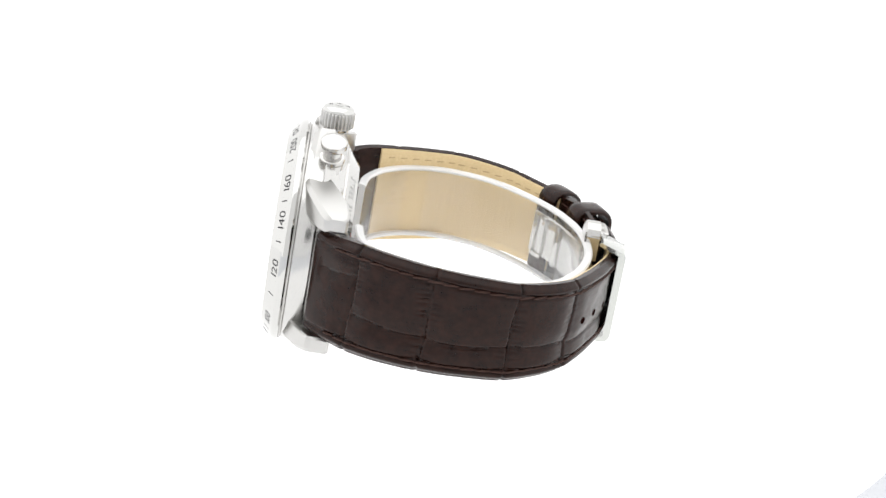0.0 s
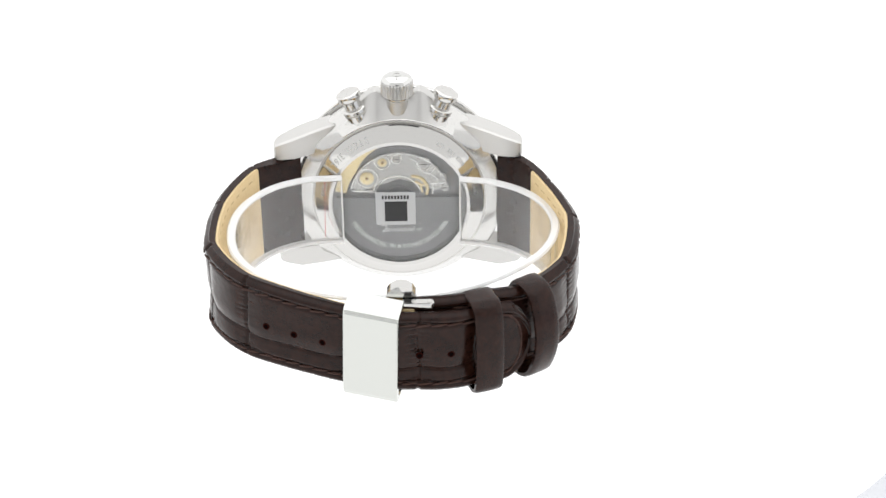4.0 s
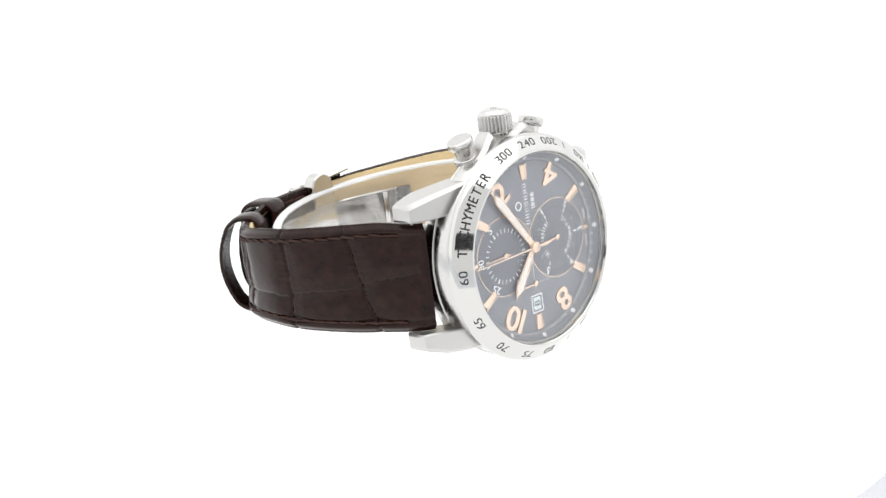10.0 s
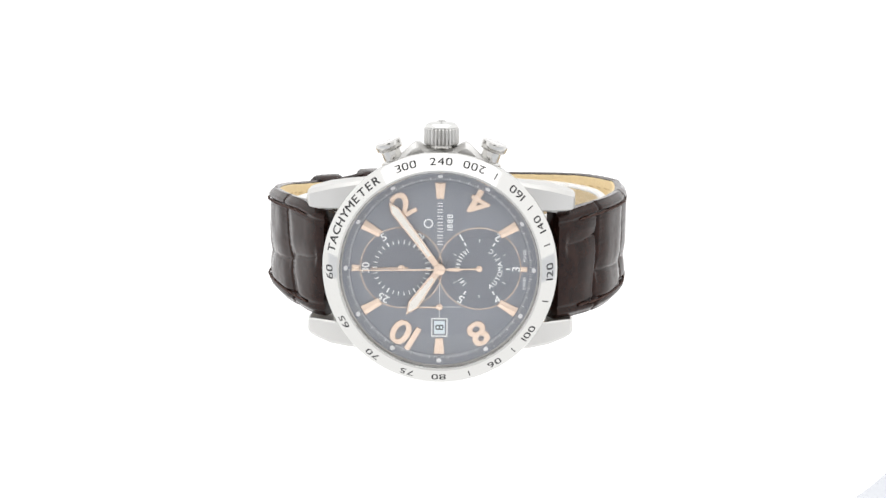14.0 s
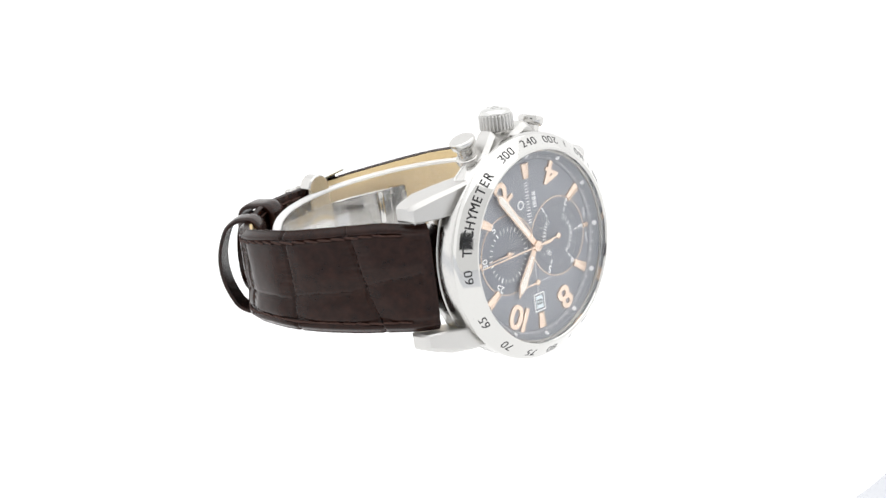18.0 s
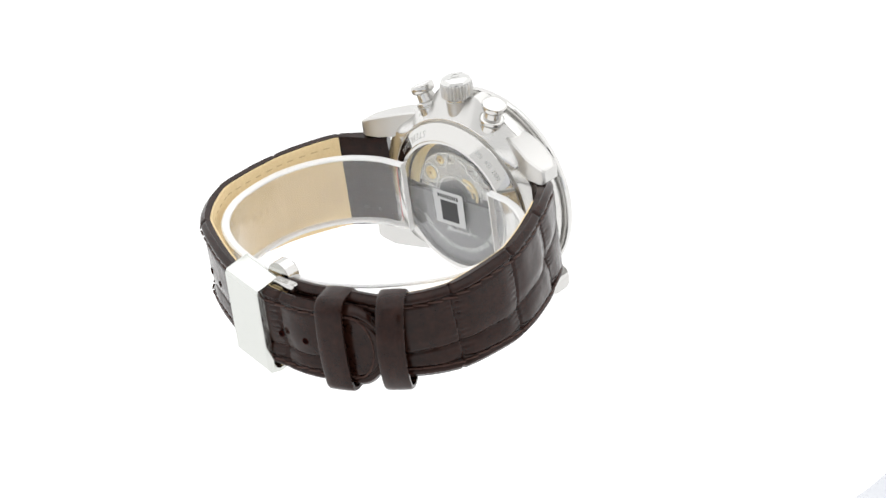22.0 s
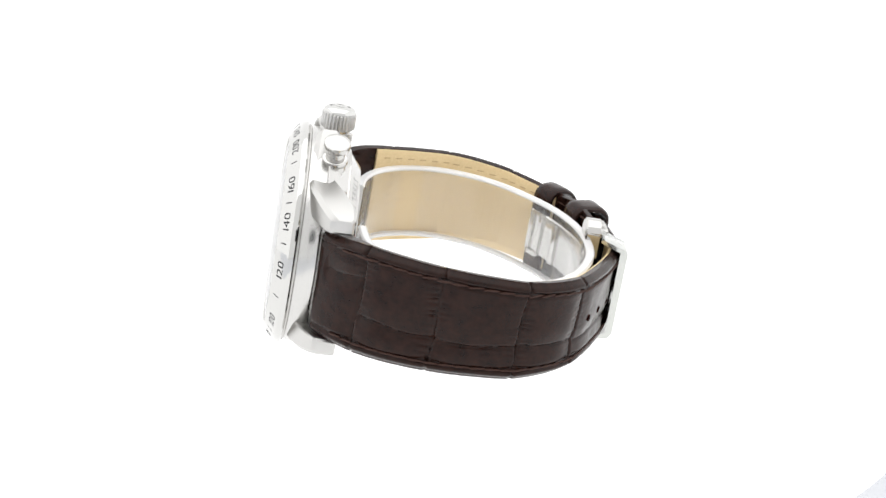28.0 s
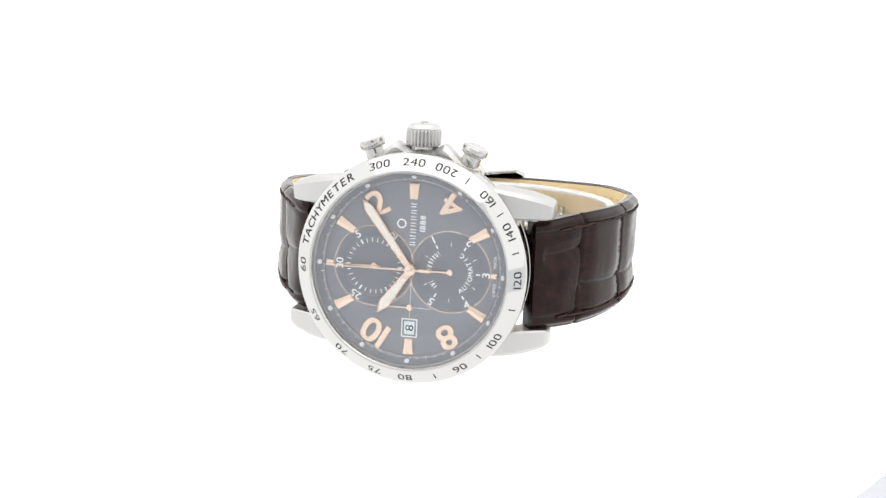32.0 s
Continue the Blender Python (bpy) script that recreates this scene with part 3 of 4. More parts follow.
for x, y, l, tail, a in ((7.1, 0.0, 4.6, 0.0, 182), (-6.9, 0.0, 5.6, 1.2, 181), (0.0, -7.12, 4.4, 0.0, 182)):
    m = Matrix.Translation((x, y, DZ0 + 0.28)) @ Matrix.Rotation(radians(a), 4, "Z")
    ob = part("counter_hand", moved(prism([(-tail, -0.17), (l, -0.07), (l, 0.07), (-tail, 0.17)], 0, 0.1), m), ROSE, watch, "slim rose gold counter hand", smooth=0)
    part("hub", moved(lathe([(0, 0.25), (0.3, 0.22), (0.55, 0.12), (0.58, -0.1), (0, -0.1)], 24), m), ROSE, ob)

# crown and pushers
UP = Matrix.Rotation(radians(-90), 4, "X")          # z of a turned body to +y


def knurled(r, depth, y0, y1, n):
    verts, faces, m = [], [], n * 6
    rows = ((y0, -0.35), (y0 + 0.3, 0.0), (y1 - 0.3, 0.0), (y1, -0.3))
    for y, d in rows:
        for k in range(m):
            a = 2 * math.pi * k / m
            q = (k % 6) / 6
            cut = depth * (0.5 + 0.5 * math.cos(2 * math.pi * q)) ** 2.4
            rr = r + d - (cut if d == 0.0 else min(cut, 0.05))
            verts.append((rr * math.cos(a), rr * math.sin(a), y))
    for i in range(3):
        faces += [(i * m + k, i * m + (k + 1) % m, (i + 1) * m + (k + 1) % m, (i + 1) * m + k) for k in range(m)]
    faces += [tuple(range(m - 1, -1, -1)), tuple(range(3 * m, 4 * m))]
    return verts, faces


AT = Matrix.Translation((0, -1.25, -6.85)) @ UP
crown = part("crown", moved(knurled(3.2, 0.34, 22.9, 26.1, 28), AT), BRUSHED, watch, "fluted polished steel crown", smooth=30)
part("crown_cap", moved(lathe([(0, 27.15), (1.5, 27.08), (2.4, 26.85), (2.85, 26.5), (3.0, 26.1), (0, 26.1)], 48), AT), SATIN, crown, "domed crown cap")
part("crown_neck", moved(lathe([(1.75, 18.5), (1.75, 22.2), (2.3, 22.3), (2.3, 22.9), (0, 22.9)], 40), AT), POLISHED, crown, "steel crown tube")
part("crown_emblem", moved(joined(lathe([(0.6, 27.2), (0.85, 27.2), (0.85, 27.06), (0.6, 27.06)], 24, True), box(-0.15, 0.15, -1.9, -1.0, 26.9, 27.13), box(-0.15, 0.15, 1.0, 1.9, 26.9, 27.13)), AT), SATIN, crown)
for sx in (-1, 1):
    m = Matrix.Translation((7.9 * sx, 17.1, -6.85)) @ Matrix.Rotation(radians(-20 * sx), 4, "Z") @ UP
    push = part("pusher", moved(lathe([(1.75, -1.0), (1.75, 3.8), (0, 3.8)], 40), m), POLISHED, watch, "polished steel chronograph pusher")
    part("pusher_cap", moved(lathe([(0, 5.3), (1.5, 5.34), (2.15, 5.38), (2.42, 5.2), (2.46, 4.9), (2.4, 4.15), (2.15, 3.75), (1.8, 3.6), (0, 3.6)], 40), m), POLISHED, push, "rounded polished cap")
    part("pusher_collar", moved(lathe([(2.2, -2.6), (2.2, 1.1), (2.42, 1.2), (2.42, 1.75), (2.2, 1.95), (1.8, 2.0), (1.6, 1.9), (1.6, -2.6)], 40, True), m), POLISHED, push, "steel collar")
    part("pusher_seam", moved(lathe([(2.21, 0.75), (2.36, 0.75), (2.36, 0.95), (2.21, 0.95)], 40, True), m), DARK_STEEL, push, "dark ring at the collar's foot")

# case back with display window
back = part("caseback", lathe([(13.3, -12.3), (13.6, -12.4), (14.0, -12.4), (16.55, -10.44), (16.85, -10.3), (16.95, -9.2), (13.2, -9.2)], 128, True), POLISHED, watch, "polished steel case back ring with engraving", smooth=20)
part("window", lathe([(0, -12.55), (13.0, -12.45), (13.28, -12.3), (13.28, -11.9), (0, -11.9)], 96), FILM, back, "clear display window under protective film")
part("movement", lathe([(0, -10.4), (13.2, -10.4), (13.2, -9.4), (0, -9.4)], 96), PLATE, back, "dark grey movement plate")
half = [(12.6 * math.cos(radians(a)), 12.6 * math.sin(radians(a))) for a in range(182, 360, 4)]
part("rotor", prism([(12.6, 1.0)] + [(2.6 * math.cos(radians(a)), 1.0 + 2.6 * math.sin(radians(a))) for a in range(0, 181, 12)] + [(-12.6, 1.0)] + half, -11.3, -10.7), PLATE, back, "dark grey oscillating rotor", smooth=30)


def disc(x, y, r, z0, z1, n=28):
    return moved(lathe([(0, z0), (r * 0.85, z0), (r, z0 + 0.06), (r, z1), (0, z1)], n), Matrix.Translation((x, y, 0)))


bridge_edge = [(9.8 * math.cos(radians(a)) * 1.0, 9.6 * math.sin(radians(a)) + 1.0) for a in range(12, 172, 8)]
part("bridge", prism(bridge_edge + [(-7.2, 2.2), (-3.4, 4.0), (0, 5.0), (3.6, 3.6), (7.8, 2.4)], -10.75, -10.3), BRIDGE, back, "steel grey movement bridge", smooth=30)
crescent = [(a, 12.9 - 2.3 * min(1.0, (82 - a) / 44) ** 1.2) for a in range(10, 83, 4)]
part("brass_ring", prism([(12.9 * math.cos(radians(a)), 12.9 * math.sin(radians(a))) for a, _ in crescent] + [(r * math.cos(radians(a)), r * math.sin(radians(a))) for a, r in crescent[-2::-1]], -10.65, -10.3), BRASS, back, "gilded movement ring", smooth=30)


def trim_path(points, w):
    """A bright bevelled edge along a movement part."""
    secs = []
    for k, (x, y) in enumerate(points):
        x0, y0 = points[max(k - 1, 0)]
        x1, y1 = points[min(k + 1, len(points) - 1)]
        d = math.hypot(x1 - x0, y1 - y0) or 1
        nx, ny = -(y1 - y0) / d * w, (x1 - x0) / d * w
        secs.append([(x - nx, y - ny, -10.7), (x - nx * 0.5, y - ny * 0.5, -11.0), (x + nx * 0.5, y + ny * 0.5, -11.0), (x + nx, y + ny, -10.7)])
    return loft(secs)


def around(x, y, r, a0, a1, step=12):
    return [(x + r * math.cos(radians(a)), y + r * math.sin(radians(a))) for a in range(a0, a1 + 1, step)]


for pts in (around(0, 1.0, 9.7, 12, 168, 6), around(6.3, 5.2, 2.1, 0, 360), around(3.2, 8.7, 1.45, 0, 360), around(0.4, 9.4, 0.95, 0, 360), around(-4.9, 8.2, 1.4, 0, 360),
            around(0.2, 1.0, 4.6, 10, 170, 10), [(-7.6, 7.6), (-6.2, 6.2), (-8.0, 4.4)], [(-9.4, 4.0), (-6.8, 4.0), (-6.6, 1.6)], [(-6.4, 6.0), (-4.6, 6.6), (-3.6, 8.8), (-2.0, 9.6)], [(9.2, 2.4), (5.2, 2.2), (4.6, 4.0)]):
    part("bridge_trim", trim_path(pts, 0.2), TRIM, back, "bright bevelled edge of movement bridge")
for x, y, r, mat in ((6.3, 5.2, 1.4, BRASS), (3.2, 8.7, 0.9, BRASS), (0.4, 9.4, 0.7, DARK_STEEL), (-4.9, 8.2, 1.1, BRIDGE), (-8.4, 5.2, 1.0, BRIDGE), (-9.0, 2.9, 0.8, BRIDGE)):
    g = part("gear_wheel" if mat is BRASS else "screw", disc(x, y, r, -10.98, -10.6), mat, back, "gilded gear wheel" if mat is BRASS else "steel screw")
    part("jewel" if mat is BRASS else "screw_slot", disc(x, y, 0.34, -11.05, -10.9, 16) if mat is BRASS else moved(box(-r * 0.7, r * 0.7, -0.1, 0.1, -11.0, -10.95), Matrix.Translation((x, y, 0))), RUBY if mat is BRASS else BLACK, g)
part("balance_wheel", moved(joined(trim_path(around(-2.7, 2.6, 2.9, 84, 204, 8), 0.36), trim_path([(-5.5, 3.4), (-4.2, 3.6), (-3.2, 4.4)], 0.3), trim_path([(-4.2, 3.6), (-4.6, 2.0)], 0.22)), Matrix.Translation((0, 0, -0.06))), BRASS, back, "gilded balance wheel under its cock")
part("red_line", moved(box(-0.06, 0.06, -7.2, 6.6, -0.03, 0.03), Matrix.Translation((14.7, 0.0, -12.3)) @ Matrix.Rotation(radians(2), 4, "Z")), material("red_film_edge", (0.6, 0.04, 0.03), 0.5), back, "thin red edge of protective film", smooth=0)
specks, grains = [], random.Random(7)
for _ in range(34):
    r, a, size = 12.4 * math.sqrt(grains.random()), grains.uniform(0, 2 * math.pi), grains.uniform(0.07, 0.19)
    specks.append(moved(lathe([(0, -0.05), (size * 0.7, -0.035), (size, 0.03)], 7), Matrix.Translation((r * math.cos(a), r * math.sin(a), -12.56))))
dust = part("dust_specks", joined(*specks), material("pale_dust", (0.55, 0.55, 0.55), 0.9), back, "white dust specks under the film")
dust["kind"] = "stuff"
sticker = part("sticker", joined(box(-3.2, 4.7, -4.4, 3.0, -12.62, -12.58)), LABEL, back, "silver square sticker with dark print", smooth=0)
part("print_block", box(-1.55, 2.9, -3.6, 0.9, -12.66, -12.625), BLACK, sticker, "plain dark printed square", smooth=0)
for k in range(9):
    part("print_bar", box(-1.9 + k * 0.62, -1.5 + k * 0.62, 1.45, 2.25, -12.66, -12.625), BLACK, sticker, "plain dark lettering bar", smooth=0)


def rear_word(text, height, r, mid):
    """Lettering on the rotor, read from behind, with its top towards the middle."""
    geo = word(text, height, 0.16, 1.0, 0.0, 0.02)
    return [((r - y) * math.cos(radians(mid) - x / r), (r - y) * math.sin(radians(mid) - x / r), -11.33 - z) for x, y, z in geo[0]], geo[1]


part("lettering", rear_word("MECHANICAL WATCHES SINCE 1888", 0.95, 10.2, -90), PRINT, back, "white curved rotor lettering", smooth=0)
# a plain wavy stroke in place of the signature: a tall opening loop, low waves, a closing tail
stroke = around(3.2, -6.0, 0.75, 40, 300, 20) + [(3.0 - 0.12 * k, -6.35 + 0.34 * math.sin(k * 0.95) * (1 + 0.4 * math.sin(k * 0.31))) for k in range(46)] + [(-2.9, -5.6), (-3.3, -6.2), (-3.9, -6.3), (-4.5, -6.0)]
part("script_mark", moved(trim_path(stroke, 0.16), Matrix.Translation((0, 0, -0.4))), PRINT, back, "plain white script mark", smooth=0)
BAR = mesh_of("engraved_bar", *moved(box(-0.42, 0.42, -0.2, 0.2, -0.02, 0.02), Matrix.Rotation(radians(-37.5), 4, "Y")), ENGRAVED, smooth=0)
for mid, n, step in ((124, 3, 2.2), (134, 3, 2.2), (144, 4, 2.2), (14, 5, 2.6), (168, 6, 2.6)):
    for k in range(n):
        part("engraved_bar", BAR, ENGRAVED, back, at=Matrix.Rotation(radians(mid + (k - n / 2) * step), 4, "Z") @ Matrix.Translation((15.2 * MM, 0, -11.5 * MM)))


def bevel_word(text, height, r, mid):
    """Lettering on the sloping case back ring, read from behind, with its top towards the middle."""
    geo = word(text, height, 0.32, 1.05, 0.0, 0.015)
    return [((r - y) * math.cos(radians(mid) - x / r), (r - y) * math.sin(radians(mid) - x / r), -12.4 + (r - y - 14.0) * 1.96 / 2.55 - 0.02 - z) for x, y, z in geo[0]], geo[1]


part("engraved_letters", bevel_word("STEEL 316L", 1.15, 15.25, 50), ENGRAVED, back, "engraved steel grade", smooth=0)


# ---- strap ----
class Band:
    """The run of a strap: outer curve in x and z, with width, thickness and sideways drift by run."""

    def __init__(self, curve, n, half, thick, drift, folds):
        self.pts, self.length = spline([(x, 0, z) for x, z in curve], n)
        # the stiff panels between the creases stay nearly flat, the bend gathers in the creases
        flat, step = [p.copy() for p in self.pts], self.length / (n - 1)
        for s0, s1 in zip(folds, folds[1:]):
            i0, i1 = round(s0 / step), round(s1 / step)
            for k in range(i0, i1 + 1):
                chord = self.pts[i0].lerp(self.pts[i1], (k - i0) / (i1 - i0))
                flat[k] = self.pts[k].lerp(chord, 0.45)
        w = round(1.0 / step)
        self.pts = [sum(flat[k - w:k + w + 1], Vector()) / (2 * w + 1) if w <= k < n - w else flat[k] for k in range(n)]
        self.n, self.half, self.thick, self.drift = n, half, thick, drift
        self.tan, self.nor = [], []
        mid = Vector((0, 0, -34))
        for k in range(n):
            t = (self.pts[min(k + 1, n - 1)] - self.pts[max(k - 1, 0)]).normalized()
            o = Vector((t.z, 0, -t.x))
            if o.dot(self.pts[k] - mid) < 0:
                o = -o
            self.tan.append(t)
            self.nor.append(o)

    def at(self, s, y, h):
        """The point at run s, y across, h above the outer curve; with the frame there."""
        f = min(max(s / self.length, 0), 1) * (self.n - 1)
        k = min(int(f), self.n - 2)
        f -= k
        p, o, t = self.pts[k].lerp(self.pts[k + 1], f), self.nor[k].lerp(self.nor[k + 1], f).normalized(), self.tan[k].lerp(self.tan[k + 1], f).normalized()
        return p + o * h + Vector((0, y + self.drift(s / self.length), 0)), o, t


def hide(creases, long_creases, seed, slant=0.05):
    """Height of the embossed hide over run and width."""
    def height(s, y, half):
        v = y / half
        h = -1.1 * smooth_step((abs(v) - 0.84) / 0.16) ** 1.7 - 0.32 * math.exp(-((abs(y) - (half - 2.1)) / 0.42) ** 2)
        calm = 1 - 0.75 * smooth_step((abs(v) - 0.74) / 0.12)
        for k, c in enumerate(creases):
            wav = c + (slant * y if k == 0 else 0.04 * y) + 0.22 * math.sin(y * 0.4 + k * 1.7 + seed) + 0.12 * noise.noise((y * 0.9, k * 3.0, seed))
            d = s - wav
            if abs(d) > 6:
                continue
            h -= 0.36 * (1 + 0.5 * (1 - calm)) * math.exp(-(d / 0.3) ** 2) + 0.62 * calm * math.exp(-(d / 2.6) ** 2)
            side = 1 if (k + int(seed)) % 2 else -1
            for way, deep in ((side, 0.34), (-side, 0.16)):
                if 0 < d * way < 2.8 and abs(v) < 0.82:
                    rib = 0.5 + 0.5 * math.sin(y * 6.2 + k * 2.0 + way + noise.noise((y * 0.7, k + way * 9.0, seed)) * 4)
                    h -= deep * rib ** 3 * (1 - d * way / 2.8) * smooth_step(d * way / 0.4) * min(1.0, 0.25 + 1.5 * abs(noise.noise((y * 0.35, k * 5.0 + way, seed))))
        for s0, s1, y0, y1 in long_creases:
            if s0 - 0.5 < s < s1 + 0.5:
                f = (s - s0) / (s1 - s0)
                line = y0 + (y1 - y0) * f + 0.14 * math.sin(s * 0.5 + seed)
                fade = smooth_step((s - s0 + 0.5) / 1.0) * smooth_step((s1 + 0.5 - s) / 1.0)
                h -= fade * (0.28 * math.exp(-((y - line) / 0.28) ** 2) + 0.34 * math.exp(-((y - line) / 1.7) ** 2))
        h += 0.15 * noise.noise((s * 0.16, y * 0.2, seed)) + 0.02 * noise.noise((s * 0.7, y * 0.9, seed + 5))
        return h
    return height


def band_geo(b, height, cols=96):
    """Outer hide with turned sides; the open underside is closed by the lining."""
    verts, faces = [], []
    for k in range(b.n):
        s = b.length * k / (b.n - 1)
        u = s / b.length
        half, th = b.half(u), b.thick(u)
        row = []
        for i in range(cols + 1):
            v = -1 + 2 * i / cols
            v = math.copysign(1 - (1 - abs(v)) ** 1.35, v)
            y = v * half
            row.append(tuple(b.at(s, y, height(s, y, half))[0]))
        top = [tuple(b.at(s, half - 0.1, -1.7)[0]), tuple(b.at(s, half - 0.2, -th + 0.3)[0])]
        low = [tuple(b.at(s, 0.2 - half, -th + 0.3)[0]), tuple(b.at(s, 0.1 - half, -1.7)[0])]
        verts += low + row + top
    m = cols + 5
    for k in range(b.n - 1):
        faces += [(k * m + i, k * m + i + 1, (k + 1) * m + i + 1, (k + 1) * m + i) for i in range(m)[:-1]]
        faces.append((k * m + m - 1, k * m, (k + 1) * m, (k + 1) * m + m - 1))
    faces += [tuple(range(m)), tuple(range((b.n - 1) * m, b.n * m))]
    return verts, faces


def lining_geo(b, u0, u1, inset=0.35):
    secs = []
    n = 90
    for k in range(n):
        u = u0 + (u1 - u0) * k / (n - 1)
        half, th = b.half(u) - inset, b.thick(u)
        s = u * b.length
        secs.append([tuple(b.at(s, y, h)[0]) for y, h in ((-half, -th + 0.5), (-half, -th - 0.05), (-half + 0.25, -th - 0.2), (0, -th - 0.22), (half - 0.25, -th - 0.2), (half, -th - 0.05), (half, -th + 0.5))])
    return loft(secs)


STITCH = mesh_of("stitch", *loft([[(x * 1.3, 0.19 * q * math.cos(a), 0.2 * q * math.sin(a)) for a in [2 * math.pi * i / 6 for i in range(6)]] for x, q in ((-1.1, 0.35), (-0.8, 0.95), (0.0, 1.1), (0.8, 0.95), (1.1, 0.35))]), THREAD)


def sew(b, strap, s0, s1, inset, pitch, lift, slant=5):
    """Stitches along both edges of a strap."""
    n = int((s1 - s0) / pitch)
    for side in (-1, 1):
        for k in range(n + 1):
            s = s0 + (s1 - s0) * k / n
            half = b.half(s / b.length)
            p, o, t = b.at(s, side * (half - inset), lift)
            y = o.cross(t)
            r = Matrix((t, y, o)).transposed().to_4x4()
            part("stitch", STITCH, THREAD, strap, at=Matrix.Translation(p * MM) @ r @ Matrix.Rotation(radians(slant * (1 if y.y > 0 else -1) + random.uniform(-3, 3)), 4, "Z"))


LONG_CURVE = [(21.5, -6.2), (22.9, -7.2), (25.3, -9.3), (30.2, -14.5), (33.2, -20.5), (34.9, -27.4), (35.9, -35.0), (35.3, -42.0), (32.4, -48.7), (28.1, -53.0), (23.4, -55.9), (18.1, -58.3), (13.0, -60.4), (8.0, -62.2), (2.0, -63.4),
              (-4.3, -63.6), (-9.9, -62.9), (-16.0, -61.2), (-21.8, -58.6), (-24.2, -57.1)]
SHORT_CURVE = [(-21.2, -6.4), (-22.7, -7.25), (-25.2, -9.8), (-29.6, -18.5), (-32.6, -25.5), (-34.3, -33.0), (-34.0, -40.0), (-31.8, -46.4), (-27.7, -51.6), (-22.3, -55.5), (-16.2, -58.2), (-10.0, -59.8), (-4.0, -60.4)]


def tip_half(u):
    w = 10.45 - 2.2 * smooth_step(u / 0.72) - 0.5 * (1 - smooth_step(u / 0.12))
    if u > 0.945:
        w *= math.sqrt(max(0.03, 1 - ((u - 0.945) / 0.056) ** 2))
    return w


long_band = Band(LONG_CURVE, 430, tip_half, lambda u: 2.6 + 1.6 * (1 - smooth_step(u / 0.12)) - 0.5 * smooth_step((u - 0.4) / 0.4), lambda u: -0.6 * (1 - smooth_step(u / 0.12)) + 0.45 * smooth_step(u / 0.4) - 2.0 * smooth_step((u - 0.45) / 0.5), [2.0, 10.5, 25.5, 41.1, 54.9, 66.0])
short_band = Band(SHORT_CURVE, 310, lambda u: 10.45 - 2.2 * smooth_step(u / 0.85) - 0.55 * (1 - smooth_step(u / 0.14)), lambda u: 2.6 + 1.6 * (1 - smooth_step(u / 0.12)) - 0.4 * smooth_step((u - 0.5) / 0.4), lambda u: -0.1 - 0.5 * (1 - smooth_step(u / 0.14)) - 0.3 * smooth_step(u / 0.4) - 0.8 * smooth_step((u - 0.4) / 0.25) + 1.15 * smooth_step((u - 0.72) / 0.13), [2.0, 13.7, 29.0, 43.7, 54.0])
long_hide = hide([10.5, 25.5, 41.1, 54.9, 76.0, 88.5, 99.2], [(10.8, 25.8, -3.0, -3.6), (25.8, 41.4, -3.8, -3.0), (41.4, 55.2, -2.6, -3.2), (55.2, 76, -3.4, -2.8), (76, 88.5, -2.8, -3.6), (88.5, 99.5, -3.4, -3.0), (2, 10.8, 3.4, 4.2)], 1.0)
short_hide = hide([13.7, 29.0, 43.7], [(2, 14.0, 1.0, -1.5), (14.0, 29.3, -1.8, -3.0), (29.3, 44, -3.4, -3.0), (44, 56, -3.0, -3.4)], 2.3, 0.26)
strap_long = part("strap_long_piece", band_geo(long_band, long_hide), LEATHER, watch, "dark brown embossed leather strap with punched holes", smooth=50)
strap_short = part("strap_short_piece", band_geo(short_band, short_hide), LEATHER, watch, "dark brown embossed leather strap", smooth=50)
part("lining", lining_geo(long_band, 0.1, 0.80), LINING, strap_long, "beige leather lining")
part("lining", lining_geo(short_band, 0.155, 0.745), LINING, strap_short, "beige leather lining with stamped marks")
sew(long_band, strap_long, 6.6, long_band.length * 0.94, 2.1, 2.7, -0.12)
sew(short_band, strap_short, 6.6, short_band.length * 0.9, 2.1, 2.7, -0.12)
sew(short_band, strap_short, short_band.length * 0.77, short_band.length * 0.97, 1.6, 2.6, -1.92)
# the seam round the rounded tip
tip_s, tip_a, tip_b = 0.945 * long_band.length, 0.056 * long_band.length - 2.3, tip_half(0.94) - 2.1
for k in range(9):
    a = math.pi * (k + 0.5) / 9
    p, o, t = long_band.at(tip_s + tip_a * math.sin(a), tip_b * math.cos(a), -0.04)
    y = o.cross(t)
    way = (t * (tip_a * math.cos(a)) + Vector((0, -tip_b * math.sin(a), 0))).normalized()
    part("stitch", STITCH, THREAD, strap_long, at=Matrix.Translation(p * MM) @ Matrix((way, o.cross(way), o)).transposed().to_4x4())
# No recess is cut: flat dark discs carry the shade of the holes.
HOLE = mesh_of("hole", *lathe([(0, 0.0), (0.6, 0.0), (0.64, -0.02), (0.66, -0.3)], 20), material("hole_edge", (0.018, 0.004, 0.003), 0.9, Specular_IOR_Level=0.0))
HOLE_SHADE = mesh_of("hole_shade_disc", *lathe([(0, 0.015), (0.42, 0.015), (0.42, -0.05)], 16), HOLE_BLACK)
